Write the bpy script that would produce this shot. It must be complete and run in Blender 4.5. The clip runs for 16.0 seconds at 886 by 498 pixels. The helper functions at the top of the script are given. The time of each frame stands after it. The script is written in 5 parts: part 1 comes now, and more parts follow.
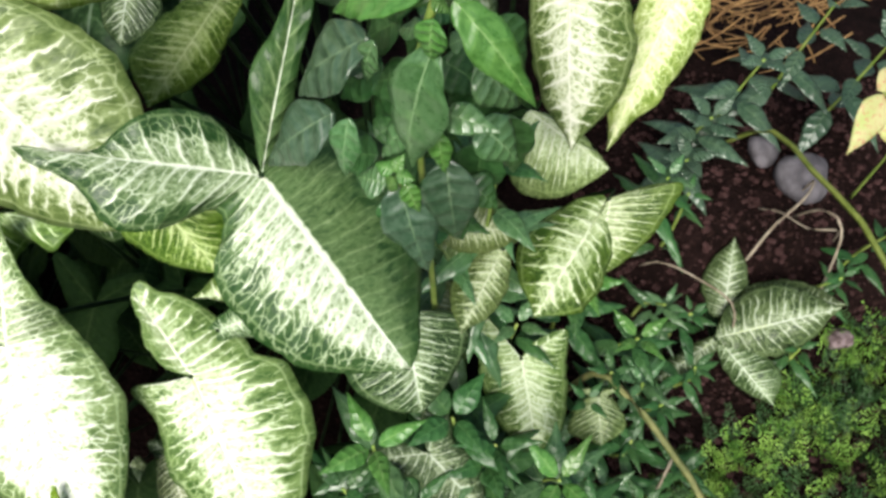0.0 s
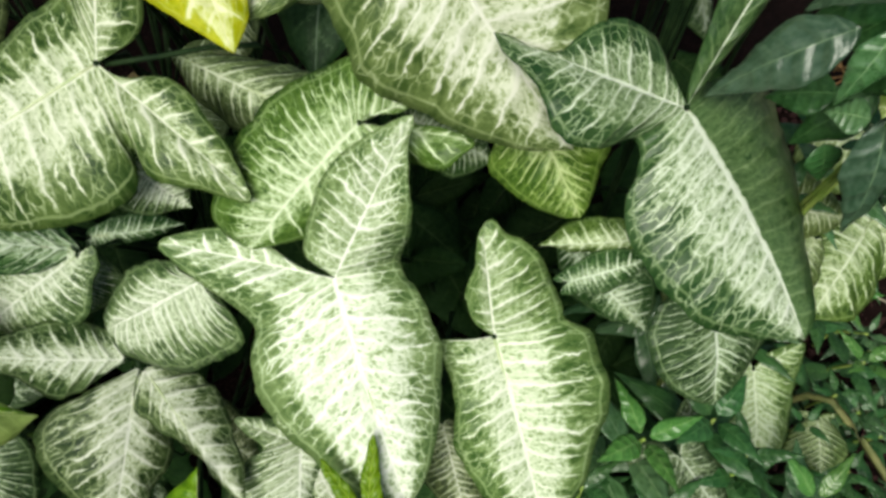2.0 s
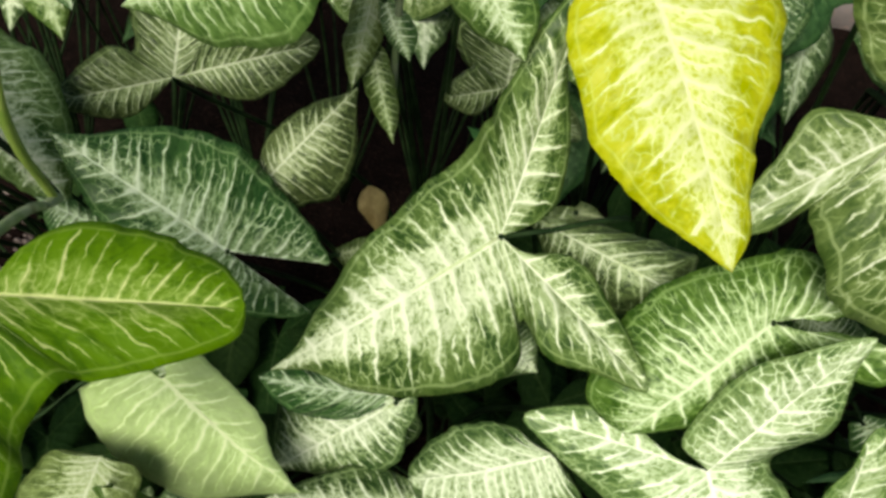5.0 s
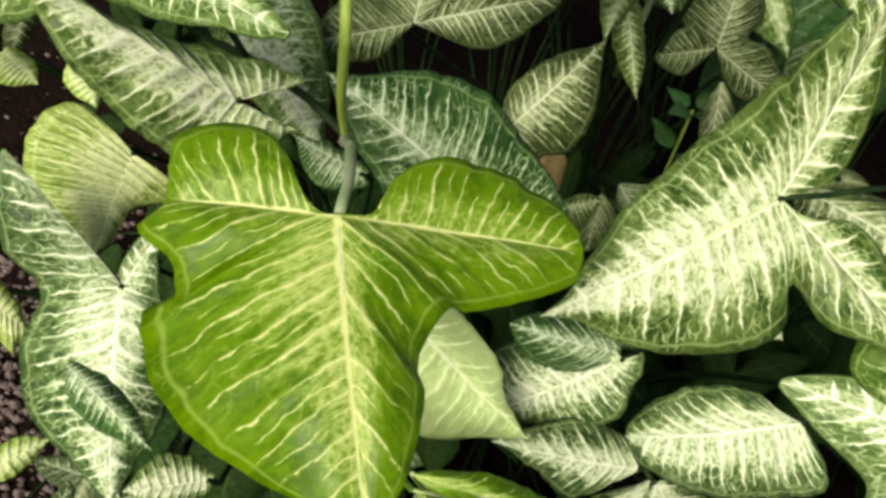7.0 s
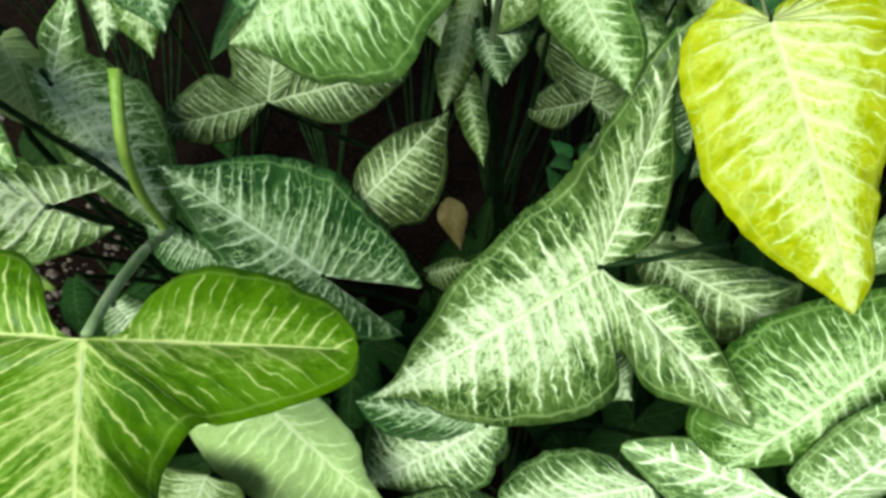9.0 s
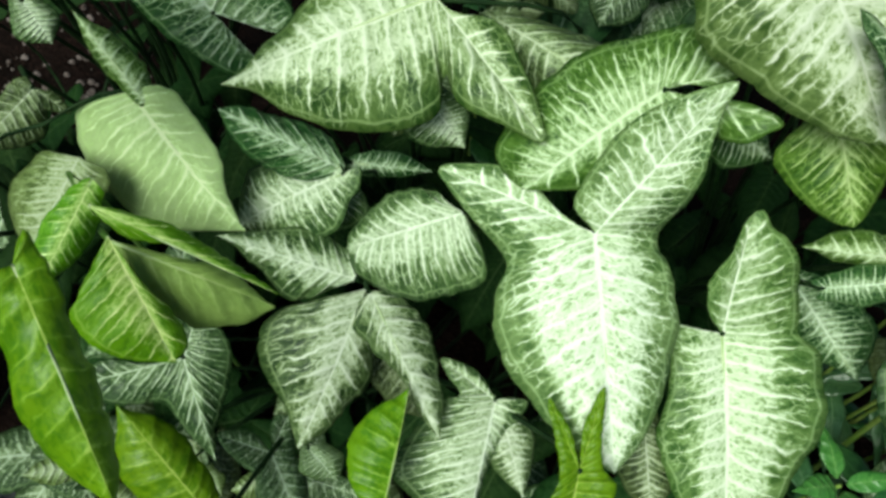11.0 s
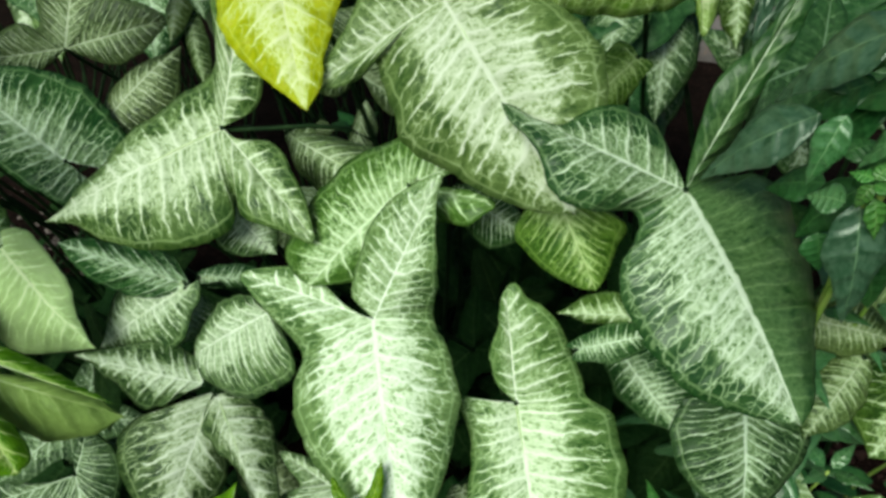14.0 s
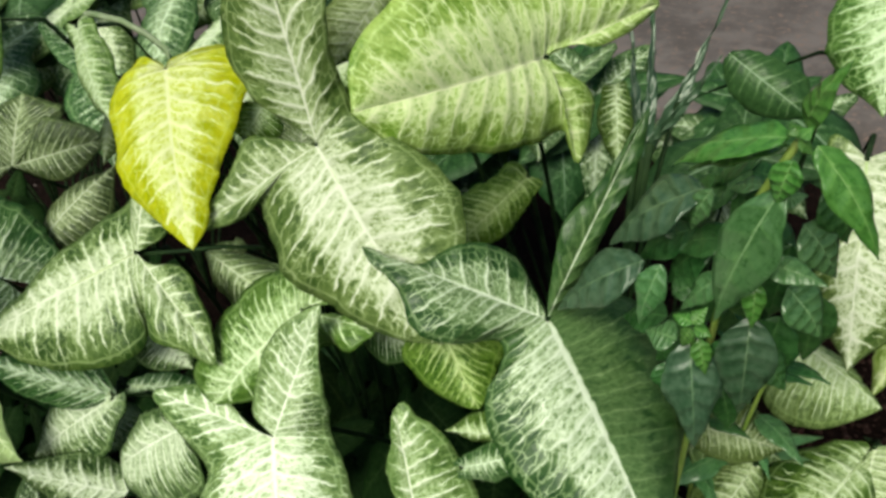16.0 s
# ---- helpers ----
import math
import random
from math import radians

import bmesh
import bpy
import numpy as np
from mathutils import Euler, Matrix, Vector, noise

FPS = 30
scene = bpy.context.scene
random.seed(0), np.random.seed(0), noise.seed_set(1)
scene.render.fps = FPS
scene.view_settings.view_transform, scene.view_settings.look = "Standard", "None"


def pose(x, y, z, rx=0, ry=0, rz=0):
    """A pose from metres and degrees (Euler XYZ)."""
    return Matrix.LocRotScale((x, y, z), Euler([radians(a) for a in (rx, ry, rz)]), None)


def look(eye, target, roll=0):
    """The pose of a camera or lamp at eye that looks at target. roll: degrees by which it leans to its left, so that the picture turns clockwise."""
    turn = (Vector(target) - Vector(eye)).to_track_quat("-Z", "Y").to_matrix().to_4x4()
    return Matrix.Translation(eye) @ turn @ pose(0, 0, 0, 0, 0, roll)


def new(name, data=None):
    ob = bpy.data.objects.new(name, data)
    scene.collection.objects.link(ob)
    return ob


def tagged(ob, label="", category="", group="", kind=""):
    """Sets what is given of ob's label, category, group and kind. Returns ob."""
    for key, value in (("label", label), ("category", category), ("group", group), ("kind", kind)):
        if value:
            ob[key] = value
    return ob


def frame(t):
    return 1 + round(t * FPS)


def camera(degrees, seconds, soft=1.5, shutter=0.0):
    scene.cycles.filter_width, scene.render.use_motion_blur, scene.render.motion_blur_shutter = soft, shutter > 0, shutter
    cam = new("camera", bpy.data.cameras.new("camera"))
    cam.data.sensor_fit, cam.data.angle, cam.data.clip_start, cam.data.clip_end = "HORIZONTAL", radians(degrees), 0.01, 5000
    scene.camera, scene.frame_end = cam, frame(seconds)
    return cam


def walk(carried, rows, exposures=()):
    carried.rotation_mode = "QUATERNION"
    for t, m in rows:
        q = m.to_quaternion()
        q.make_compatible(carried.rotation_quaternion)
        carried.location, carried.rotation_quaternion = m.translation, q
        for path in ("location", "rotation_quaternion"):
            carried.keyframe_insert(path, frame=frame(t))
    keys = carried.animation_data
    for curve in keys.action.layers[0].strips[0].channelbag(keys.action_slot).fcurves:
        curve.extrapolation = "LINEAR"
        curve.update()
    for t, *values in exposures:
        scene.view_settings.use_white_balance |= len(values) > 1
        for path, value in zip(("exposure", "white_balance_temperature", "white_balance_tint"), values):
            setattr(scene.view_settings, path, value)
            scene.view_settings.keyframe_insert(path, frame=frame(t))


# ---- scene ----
cam = camera(64.0, 16.0, 3.2)
METRES, EYE, TILT, LEAN, TURN = 1.1, 0.75, -60.0, 0.0, 0.0
EXPOSURE = [(0.0, 0.73, 6450, 11), (1.0, 0.43, 6400, 5), (1.5, 0.22, 6400, 3), (2.0, 0.11, 6550, 3), (2.5, 0.02, 6550, 5), (3.0, -0.02, 6600, 2), (5.5, 0.29, 7500, -5), (6.5, 0.38, 7800, 0), (7.5, 0.40, 7700, -2), (8.3, 0.35, 7200, -19), (9.5, 0.30, 6500, -27), (10.0, 0.24, 6300, -17), (12.5, -0.02, 6400, -22), (14.5, 0.02, 6450, -18), (15.4, 0.13, 6800, -9), (16.0, 0.17, 6950, -9)]
ROWS = [
    (0.0, 0.0, 0.0, 0.0, 0.0, 0.0, -0.0),
    (0.5, -0.027, -0.0064, -0.0061, 1.87, -0.31, -1.15),
    (1.0, -0.0398, -0.0122, -0.015, 3.44, 2.45, -7.39),
    (1.5, -0.0936, 0.0119, -0.0317, 1.51, 2.0, -5.93),
    (2.0, -0.1654, 0.0277, -0.0493, 0.3, 3.31, -5.61),
    (2.5, -0.2052, 0.0312, -0.058, 1.39, 3.98, -8.21),
    (3.0, -0.2318, 0.038, -0.0533, 1.71, 4.38, -9.11),
    (5.5, -0.36, 0.0243, -0.0169, 1.88, 8.48, -12.35),
    (6.0, -0.3863, 0.0239, -0.0393, 4.47, 5.7, -14.14),
    (6.5, -0.4009, 0.0211, -0.0475, 6.49, 3.81, -14.07),
    (7.0, -0.4172, 0.0205, -0.0451, 6.46, 4.31, -14.86),
    (7.5, -0.436, 0.0182, -0.0342, 6.26, 5.11, -14.71),
    (8.0, -0.4424, 0.0193, -0.0195, 5.73, 5.56, -13.7),
    (8.5, -0.4166, 0.0259, 0.0009, 5.77, 6.25, -12.55),
    (9.0, -0.352, 0.0226, -0.006, 6.35, 6.51, -11.44),
    (9.5, -0.2999, 0.0271, -0.0391, 5.0, 6.18, -12.51),
    (10.0, -0.2703, 0.0273, -0.078, 4.6, 6.39, -16.77),
    (12.5, -0.1663, 0.0053, -0.1362, 9.95, 9.75, -19.55),
    (13.0, -0.1377, 0.0044, -0.1214, 10.2, 11.44, -16.76),
    (13.5, -0.1224, -0.0022, -0.1128, 11.34, 12.67, -16.63),
    (14.0, -0.0969, -0.0004, -0.0954, 11.15, 14.54, -14.54),
    (14.5, -0.0765, -0.0026, -0.0821, 11.62, 15.81, -13.92),
    (15.0, -0.0599, -0.0035, -0.0704, 11.92, 16.47, -13.82),
    (15.5, -0.0474, -0.0099, -0.0594, 11.55, 17.41, -13.86),
    (16.0, -0.0375, -0.0166, -0.0502, 12.51, 18.3, -13.55),
]
walk(cam, [(t, pose(0, 0, EYE, TILT, LEAN, TURN) @ pose(METRES * x, METRES * y, METRES * z, 90 + pitch, roll, yaw)) for t, x, y, z, yaw, pitch, roll in ROWS], EXPOSURE)

# ---- light ----
world = bpy.data.worlds.new("sky")
scene.world = world
world.use_nodes = True
wn = world.node_tree
sky = wn.nodes.new("ShaderNodeTexSky")
sky.sky_type, sky.sun_disc = "NISHITA", False
sky.sun_elevation, sky.sun_rotation = radians(49), radians(195)
sky.air_density, sky.dust_density = 1.0, 3.0
wn.nodes["Background"].inputs["Strength"].default_value = 0.06
wn.links.new(sky.outputs["Color"], wn.nodes["Background"].inputs["Color"])
sun = new("sun", bpy.data.lights.new("sun", "SUN"))
sun.data.energy, sun.data.angle, sun.data.color = 3.4, radians(36), (1.0, 0.96, 0.88)
sun.matrix_world = look((-0.45, -1.7, 2.0), (0, 0, 0))

# ---- materials ----
def node(nt, kind, **values):
    n = nt.nodes.new(kind)
    for k, v in values.items():
        if k == "op":
            n.operation = v
        elif k == "smooth":
            n.interpolation_type = "SMOOTHSTEP"
    return n


def put(nt, target, source):
    """Set an input socket from a number, a colour or another socket."""
    if isinstance(source, bpy.types.NodeSocket):
        nt.links.new(source, target)
    else:
        target.default_value = source


def calc(nt, op, a, b=0.0, c=0.0):
    n = node(nt, "ShaderNodeMath", op=op)
    for i, v in enumerate((a, b, c)):
        put(nt, n.inputs[i], v)
    return n.outputs[0]


def ramp(nt, value, lo, hi, to_lo=0.0, to_hi=1.0):
    n = node(nt, "ShaderNodeMapRange", smooth=True)
    for i, v in enumerate((value, lo, hi, to_lo, to_hi)):
        put(nt, n.inputs[i], v)
    return n.outputs[0]


def blend(nt, fac, a, b):
    n = nt.nodes.new("ShaderNodeMix")
    n.data_type = "RGBA"
    put(nt, n.inputs[0], fac)
    put(nt, n.inputs[6], a)
    put(nt, n.inputs[7], b)
    return n.outputs[2]


def grain(nt, vector, scale, detail=3.0, rough=0.55, warp=0.0):
    n = nt.nodes.new("ShaderNodeTexNoise")
    put(nt, n.inputs["Vector"], vector)
    n.inputs["Scale"].default_value, n.inputs["Detail"].default_value = scale, detail
    n.inputs["Roughness"].default_value, n.inputs["Distortion"].default_value = rough, warp
    return n.outputs["Fac"]


def rgb(r, g, b):
    return (r, g, b, 1.0)


def start(name):
    m = bpy.data.materials.new(name)
    m.use_nodes = True
    nt = m.node_tree
    return m, nt, nt.nodes["Principled BSDF"], nt.nodes["Material Output"]


def bumped(nt, bsdf, height, strength, distance):
    n = nt.nodes.new("ShaderNodeBump")
    n.inputs["Strength"].default_value, n.inputs["Distance"].default_value = strength, distance
    nt.links.new(height, n.inputs["Height"])
    nt.links.new(n.outputs["Normal"], bsdf.inputs["Normal"])


def leaf_material(name, dark, mid, pale, cover, vein, edge=0.5, ribs=9.4, gloss=0.42, glow=0.18, relief=0.55, mesh=0.48, wash=None, reach=0.58, vw=0.74, half=0.0, spec=0.28):
    """Variegated leaf: the vein map's x runs along the margin, its y from the midrib to the margin."""
    wash = max(0.0, (cover - 0.2) * 1.35) if wash is None else wash
    m, nt, bsdf, out = start(name)
    uv = nt.nodes.new("ShaderNodeUVMap")
    uv.uv_map = "vein"
    sep = nt.nodes.new("ShaderNodeSeparateXYZ")
    nt.links.new(uv.outputs["UV"], sep.inputs[0])
    q, r = sep.outputs[0], sep.outputs[1]
    info = nt.nodes.new("ShaderNodeObjectInfo")
    rnd = info.outputs["Random"]
    tex = nt.nodes.new("ShaderNodeTexCoord")
    shift = nt.nodes.new("ShaderNodeVectorMath")
    nt.links.new(tex.outputs["Object"], shift.inputs[0])
    comb = nt.nodes.new("ShaderNodeCombineXYZ")
    for i in range(3):
        put(nt, comb.inputs[i], calc(nt, "MULTIPLY", rnd, 7.0 + 3 * i))
    nt.links.new(comb.outputs[0], shift.inputs[1])
    flat = shift.outputs[0]
    wob = calc(nt, "SUBTRACT", grain(nt, flat, 48.0, 2.0), 0.5)
    rag = calc(nt, "SUBTRACT", grain(nt, flat, 190.0, 4.0, 0.7), 0.5)
    fine = grain(nt, flat, 420.0, 3.0, 0.6)
    zone = nt.nodes.new("ShaderNodeUVMap")
    zone.uv_map = "zone"
    zs = nt.nodes.new("ShaderNodeSeparateXYZ")
    nt.links.new(zone.outputs["UV"], zs.inputs[0])
    inner = ramp(nt, r, 1.0, 0.0)
    # main side veins, thick at the rib and thin at the margin
    lines = calc(nt, "ADD", calc(nt, "MULTIPLY", q, ribs * 0.86), calc(nt, "ADD", calc(nt, "MULTIPLY", wob, 0.75), calc(nt, "MULTIPLY", rag, 0.16)))
    near = calc(nt, "PINGPONG", lines, 0.5)
    jag = calc(nt, "MULTIPLY_ADD", rag, 0.2, near)
    width = calc(nt, "MULTIPLY_ADD", inner, 0.085 * vw, 0.05 * vw)
    veins = calc(nt, "MAXIMUM", ramp(nt, jag, width, calc(nt, "MULTIPLY", width, 0.25)), ramp(nt, jag, calc(nt, "MULTIPLY", width, 2.8), 0.0, 0.0, 0.45))
    veins = calc(nt, "MULTIPLY", veins, ramp(nt, grain(nt, flat, 60.0, 3.0, 0.6), 0.3, 0.6, 0.38, 0.95))
    veins = calc(nt, "MULTIPLY", veins, ramp(nt, r, 1.0, 0.7, 0.2, 1.0))
    # weaker veins between them, broken here and there
    lines2 = calc(nt, "ADD", calc(nt, "MULTIPLY", q, ribs * 1.72), calc(nt, "ADD", calc(nt, "MULTIPLY", wob, 1.7), calc(nt, "MULTIPLY", rag, 0.5)))
    veins2 = calc(nt, "MULTIPLY", ramp(nt, calc(nt, "PINGPONG", lines2, 0.5), 0.17 * vw, 0.02), ramp(nt, grain(nt, flat, 85.0, 2.0), 0.4, 0.6))
    veins2 = calc(nt, "MULTIPLY", veins2, ramp(nt, r, 1.0, 0.7, 0.0, 0.62))
    # net of small veins
    warp2 = calc(nt, "SUBTRACT", grain(nt, flat, 120.0, 2.0), 0.5)
    cell = nt.nodes.new("ShaderNodeCombineXYZ")
    put(nt, cell.inputs[0], calc(nt, "MULTIPLY", calc(nt, "ADD", q, calc(nt, "ADD", calc(nt, "MULTIPLY", wob, 0.07), calc(nt, "MULTIPLY", warp2, 0.05))), ribs * 2.5))
    put(nt, cell.inputs[1], calc(nt, "MULTIPLY", calc(nt, "ADD", r, calc(nt, "MULTIPLY", warp2, 0.3)), 5.2))
    put(nt, cell.inputs[2], calc(nt, "MULTIPLY", rnd, 30.0))
    vor = nt.nodes.new("ShaderNodeTexVoronoi")
    vor.voronoi_dimensions, vor.feature = "2D", "DISTANCE_TO_EDGE"
    vor.inputs["Scale"].default_value = 1.0
    nt.links.new(cell.outputs[0], vor.inputs["Vector"])
    net = ramp(nt, calc(nt, "ADD", vor.outputs["Distance"], calc(nt, "MULTIPLY", rag, 0.22)), 0.13, 0.0)
    net = calc(nt, "MULTIPLY", net, ramp(nt, grain(nt, flat, 45.0, 3.0), 0.32, 0.62, 0.1, 0.8))
    # pale cloud round the rib and along the veins, with green flecks in it
    vec = nt.nodes.new("ShaderNodeCombineXYZ")
    put(nt, vec.inputs[0], calc(nt, "MULTIPLY", calc(nt, "ADD", q, calc(nt, "MULTIPLY", wob, 0.06)), ribs * 2.1))
    put(nt, vec.inputs[1], calc(nt, "MULTIPLY", r, 4.5))
    put(nt, vec.inputs[2], calc(nt, "MULTIPLY", rnd, 40.0))
    streak = grain(nt, vec.outputs[0], 1.0, 4.0, 0.6, 0.5)
    dash = nt.nodes.new("ShaderNodeCombineXYZ")
    put(nt, dash.inputs[0], calc(nt, "MULTIPLY", calc(nt, "ADD", q, calc(nt, "MULTIPLY", warp2, 0.03)), ribs * 5.5))
    put(nt, dash.inputs[1], calc(nt, "MULTIPLY", r, 13.0))
    put(nt, dash.inputs[2], calc(nt, "MULTIPLY", rnd, 60.0))
    fleck = grain(nt, dash.outputs[0], 1.0, 3.0, 0.6, 0.4)
    broad = grain(nt, flat, 22.0, 2.0)
    level = calc(nt, "ADD", calc(nt, "MULTIPLY", streak, 0.62), calc(nt, "MULTIPLY", broad, 0.38))
    level = calc(nt, "SUBTRACT", level, calc(nt, "MULTIPLY", ramp(nt, r, 0.4, 1.0), edge * 0.42))
    level = calc(nt, "ADD", level, calc(nt, "MULTIPLY", ramp(nt, r, reach, 0.0), 0.38 * min(1.0, 0.3 + wash)))
    cloud = ramp(nt, level, 0.53 - cover * 0.34, 0.82 - cover * 0.34, 0.0, 0.27 + 0.52 * cover)
    cloud = calc(nt, "MULTIPLY", cloud, ramp(nt, calc(nt, "ADD", calc(nt, "MULTIPLY", fleck, 0.7), calc(nt, "MULTIPLY", fine, 0.3)), 0.34, 0.56, 0.4, 1.0))
    cloud = calc(nt, "MULTIPLY", cloud, calc(nt, "MULTIPLY_ADD", zs.outputs[0], 0.3, 0.7))
    rib = ramp(nt, calc(nt, "MULTIPLY_ADD", rag, 0.08, r), 0.06, 0.008)
    margin = calc(nt, "MULTIPLY", ramp(nt, calc(nt, "ABSOLUTE", calc(nt, "SUBTRACT", r, calc(nt, "MULTIPLY_ADD", wob, 0.14, 0.9))), 0.03, 0.004), 0.3 * vein)
    drawn = calc(nt, "MAXIMUM", calc(nt, "MULTIPLY", veins, 0.88 * vein), calc(nt, "MULTIPLY", veins2, vein))
    drawn = calc(nt, "MAXIMUM", drawn, calc(nt, "MULTIPLY", net, vein * mesh))
    drawn = calc(nt, "MAXIMUM", drawn, margin)
    mask = calc(nt, "ADD", cloud, calc(nt, "MULTIPLY", drawn, calc(nt, "SUBTRACT", 1.0, cloud)))
    # half: weakens the right half's pale pattern, painting the shade it lies in
    mask = calc(nt, "MULTIPLY", mask, calc(nt, "MULTIPLY_ADD", zs.outputs[1], -half, 1.0))
    mask = calc(nt, "MULTIPLY", mask, ramp(nt, r, 1.0, 0.95, 0.3, 1.0))
    mask = calc(nt, "MAXIMUM", mask, calc(nt, "MULTIPLY", rib, 0.5 + 0.4 * vein))
    mask = calc(nt, "MULTIPLY", mask, calc(nt, "MULTIPLY_ADD", fine, 0.3, 0.85))
    base = blend(nt, ramp(nt, calc(nt, "ADD", calc(nt, "ADD", calc(nt, "MULTIPLY", streak, 0.65), calc(nt, "MULTIPLY", broad, 0.35)), calc(nt, "MULTIPLY", fine, 0.2)), 0.47, 0.68), rgb(*dark), rgb(*mid))
    fresh = rgb(*(0.55 * m1 + 0.45 * p1 * k for m1, p1, k in zip(mid, pale, (0.78, 0.97, 0.5))))
    colour = blend(nt, ramp(nt, mask, 0.0, 0.6), base, fresh)
    colour = blend(nt, ramp(nt, mask, 0.22, 0.85), colour, rgb(*pale))
    hsv = nt.nodes.new("ShaderNodeHueSaturation")
    put(nt, hsv.inputs["Value"], calc(nt, "MULTIPLY_ADD", rnd, 0.24, 0.88))
    put(nt, hsv.inputs["Hue"], calc(nt, "MULTIPLY_ADD", rnd, 0.018, 0.491))
    nt.links.new(colour, hsv.inputs["Color"])
    nt.links.new(hsv.outputs[0], bsdf.inputs["Base Color"])
    put(nt, bsdf.inputs["Roughness"], calc(nt, "MULTIPLY_ADD", fine, 0.2, gloss - 0.1))
    bsdf.inputs["Specular IOR Level"].default_value = spec
    raised = calc(nt, "ADD", calc(nt, "MULTIPLY", ramp(nt, near, 0.0, 0.4), 0.7), calc(nt, "MULTIPLY", grain(nt, flat, 120.0, 3.0), 0.6))
    bumped(nt, bsdf, raised, relief, 0.0018)
    thin = nt.nodes.new("ShaderNodeBsdfTranslucent")
    nt.links.new(hsv.outputs[0], thin.inputs["Color"])
    mix = nt.nodes.new("ShaderNodeMixShader")
    mix.inputs[0].default_value = glow
    nt.links.new(bsdf.outputs[0], mix.inputs[1])
    nt.links.new(thin.outputs[0], mix.inputs[2])
    nt.links.new(mix.outputs[0], out.inputs["Surface"])
    return m


def plain_material(name, a, b, scale, rough, bump=0.4, distance=0.002, spec=0.4, c=None):
    """Two-tone mottled surface with fine relief."""
    m, nt, bsdf, out = start(name)
    tex = nt.nodes.new("ShaderNodeTexCoord")
    info = nt.nodes.new("ShaderNodeObjectInfo")
    co = tex.outputs["Object"]
    big = grain(nt, co, scale, 4.0, 0.6, 0.3)
    small = grain(nt, co, scale * 7.0, 4.0, 0.65)
    colour = blend(nt, ramp(nt, big, 0.35, 0.65), rgb(*a), rgb(*b))
    if c:
        colour = blend(nt, ramp(nt, small, 0.52, 0.68), colour, rgb(*c))
    hsv = nt.nodes.new("ShaderNodeHueSaturation")
    put(nt, hsv.inputs["Value"], calc(nt, "MULTIPLY_ADD", info.outputs["Random"], 0.3, 0.85))
    nt.links.new(colour, hsv.inputs["Color"])
    nt.links.new(hsv.outputs[0], bsdf.inputs["Base Color"])
    put(nt, bsdf.inputs["Roughness"], calc(nt, "MULTIPLY_ADD", small, 0.25, rough - 0.12))
    bsdf.inputs["Specular IOR Level"].default_value = spec
    bumped(nt, bsdf, calc(nt, "ADD", big, calc(nt, "MULTIPLY", small, 0.5)), bump, distance)
    return m


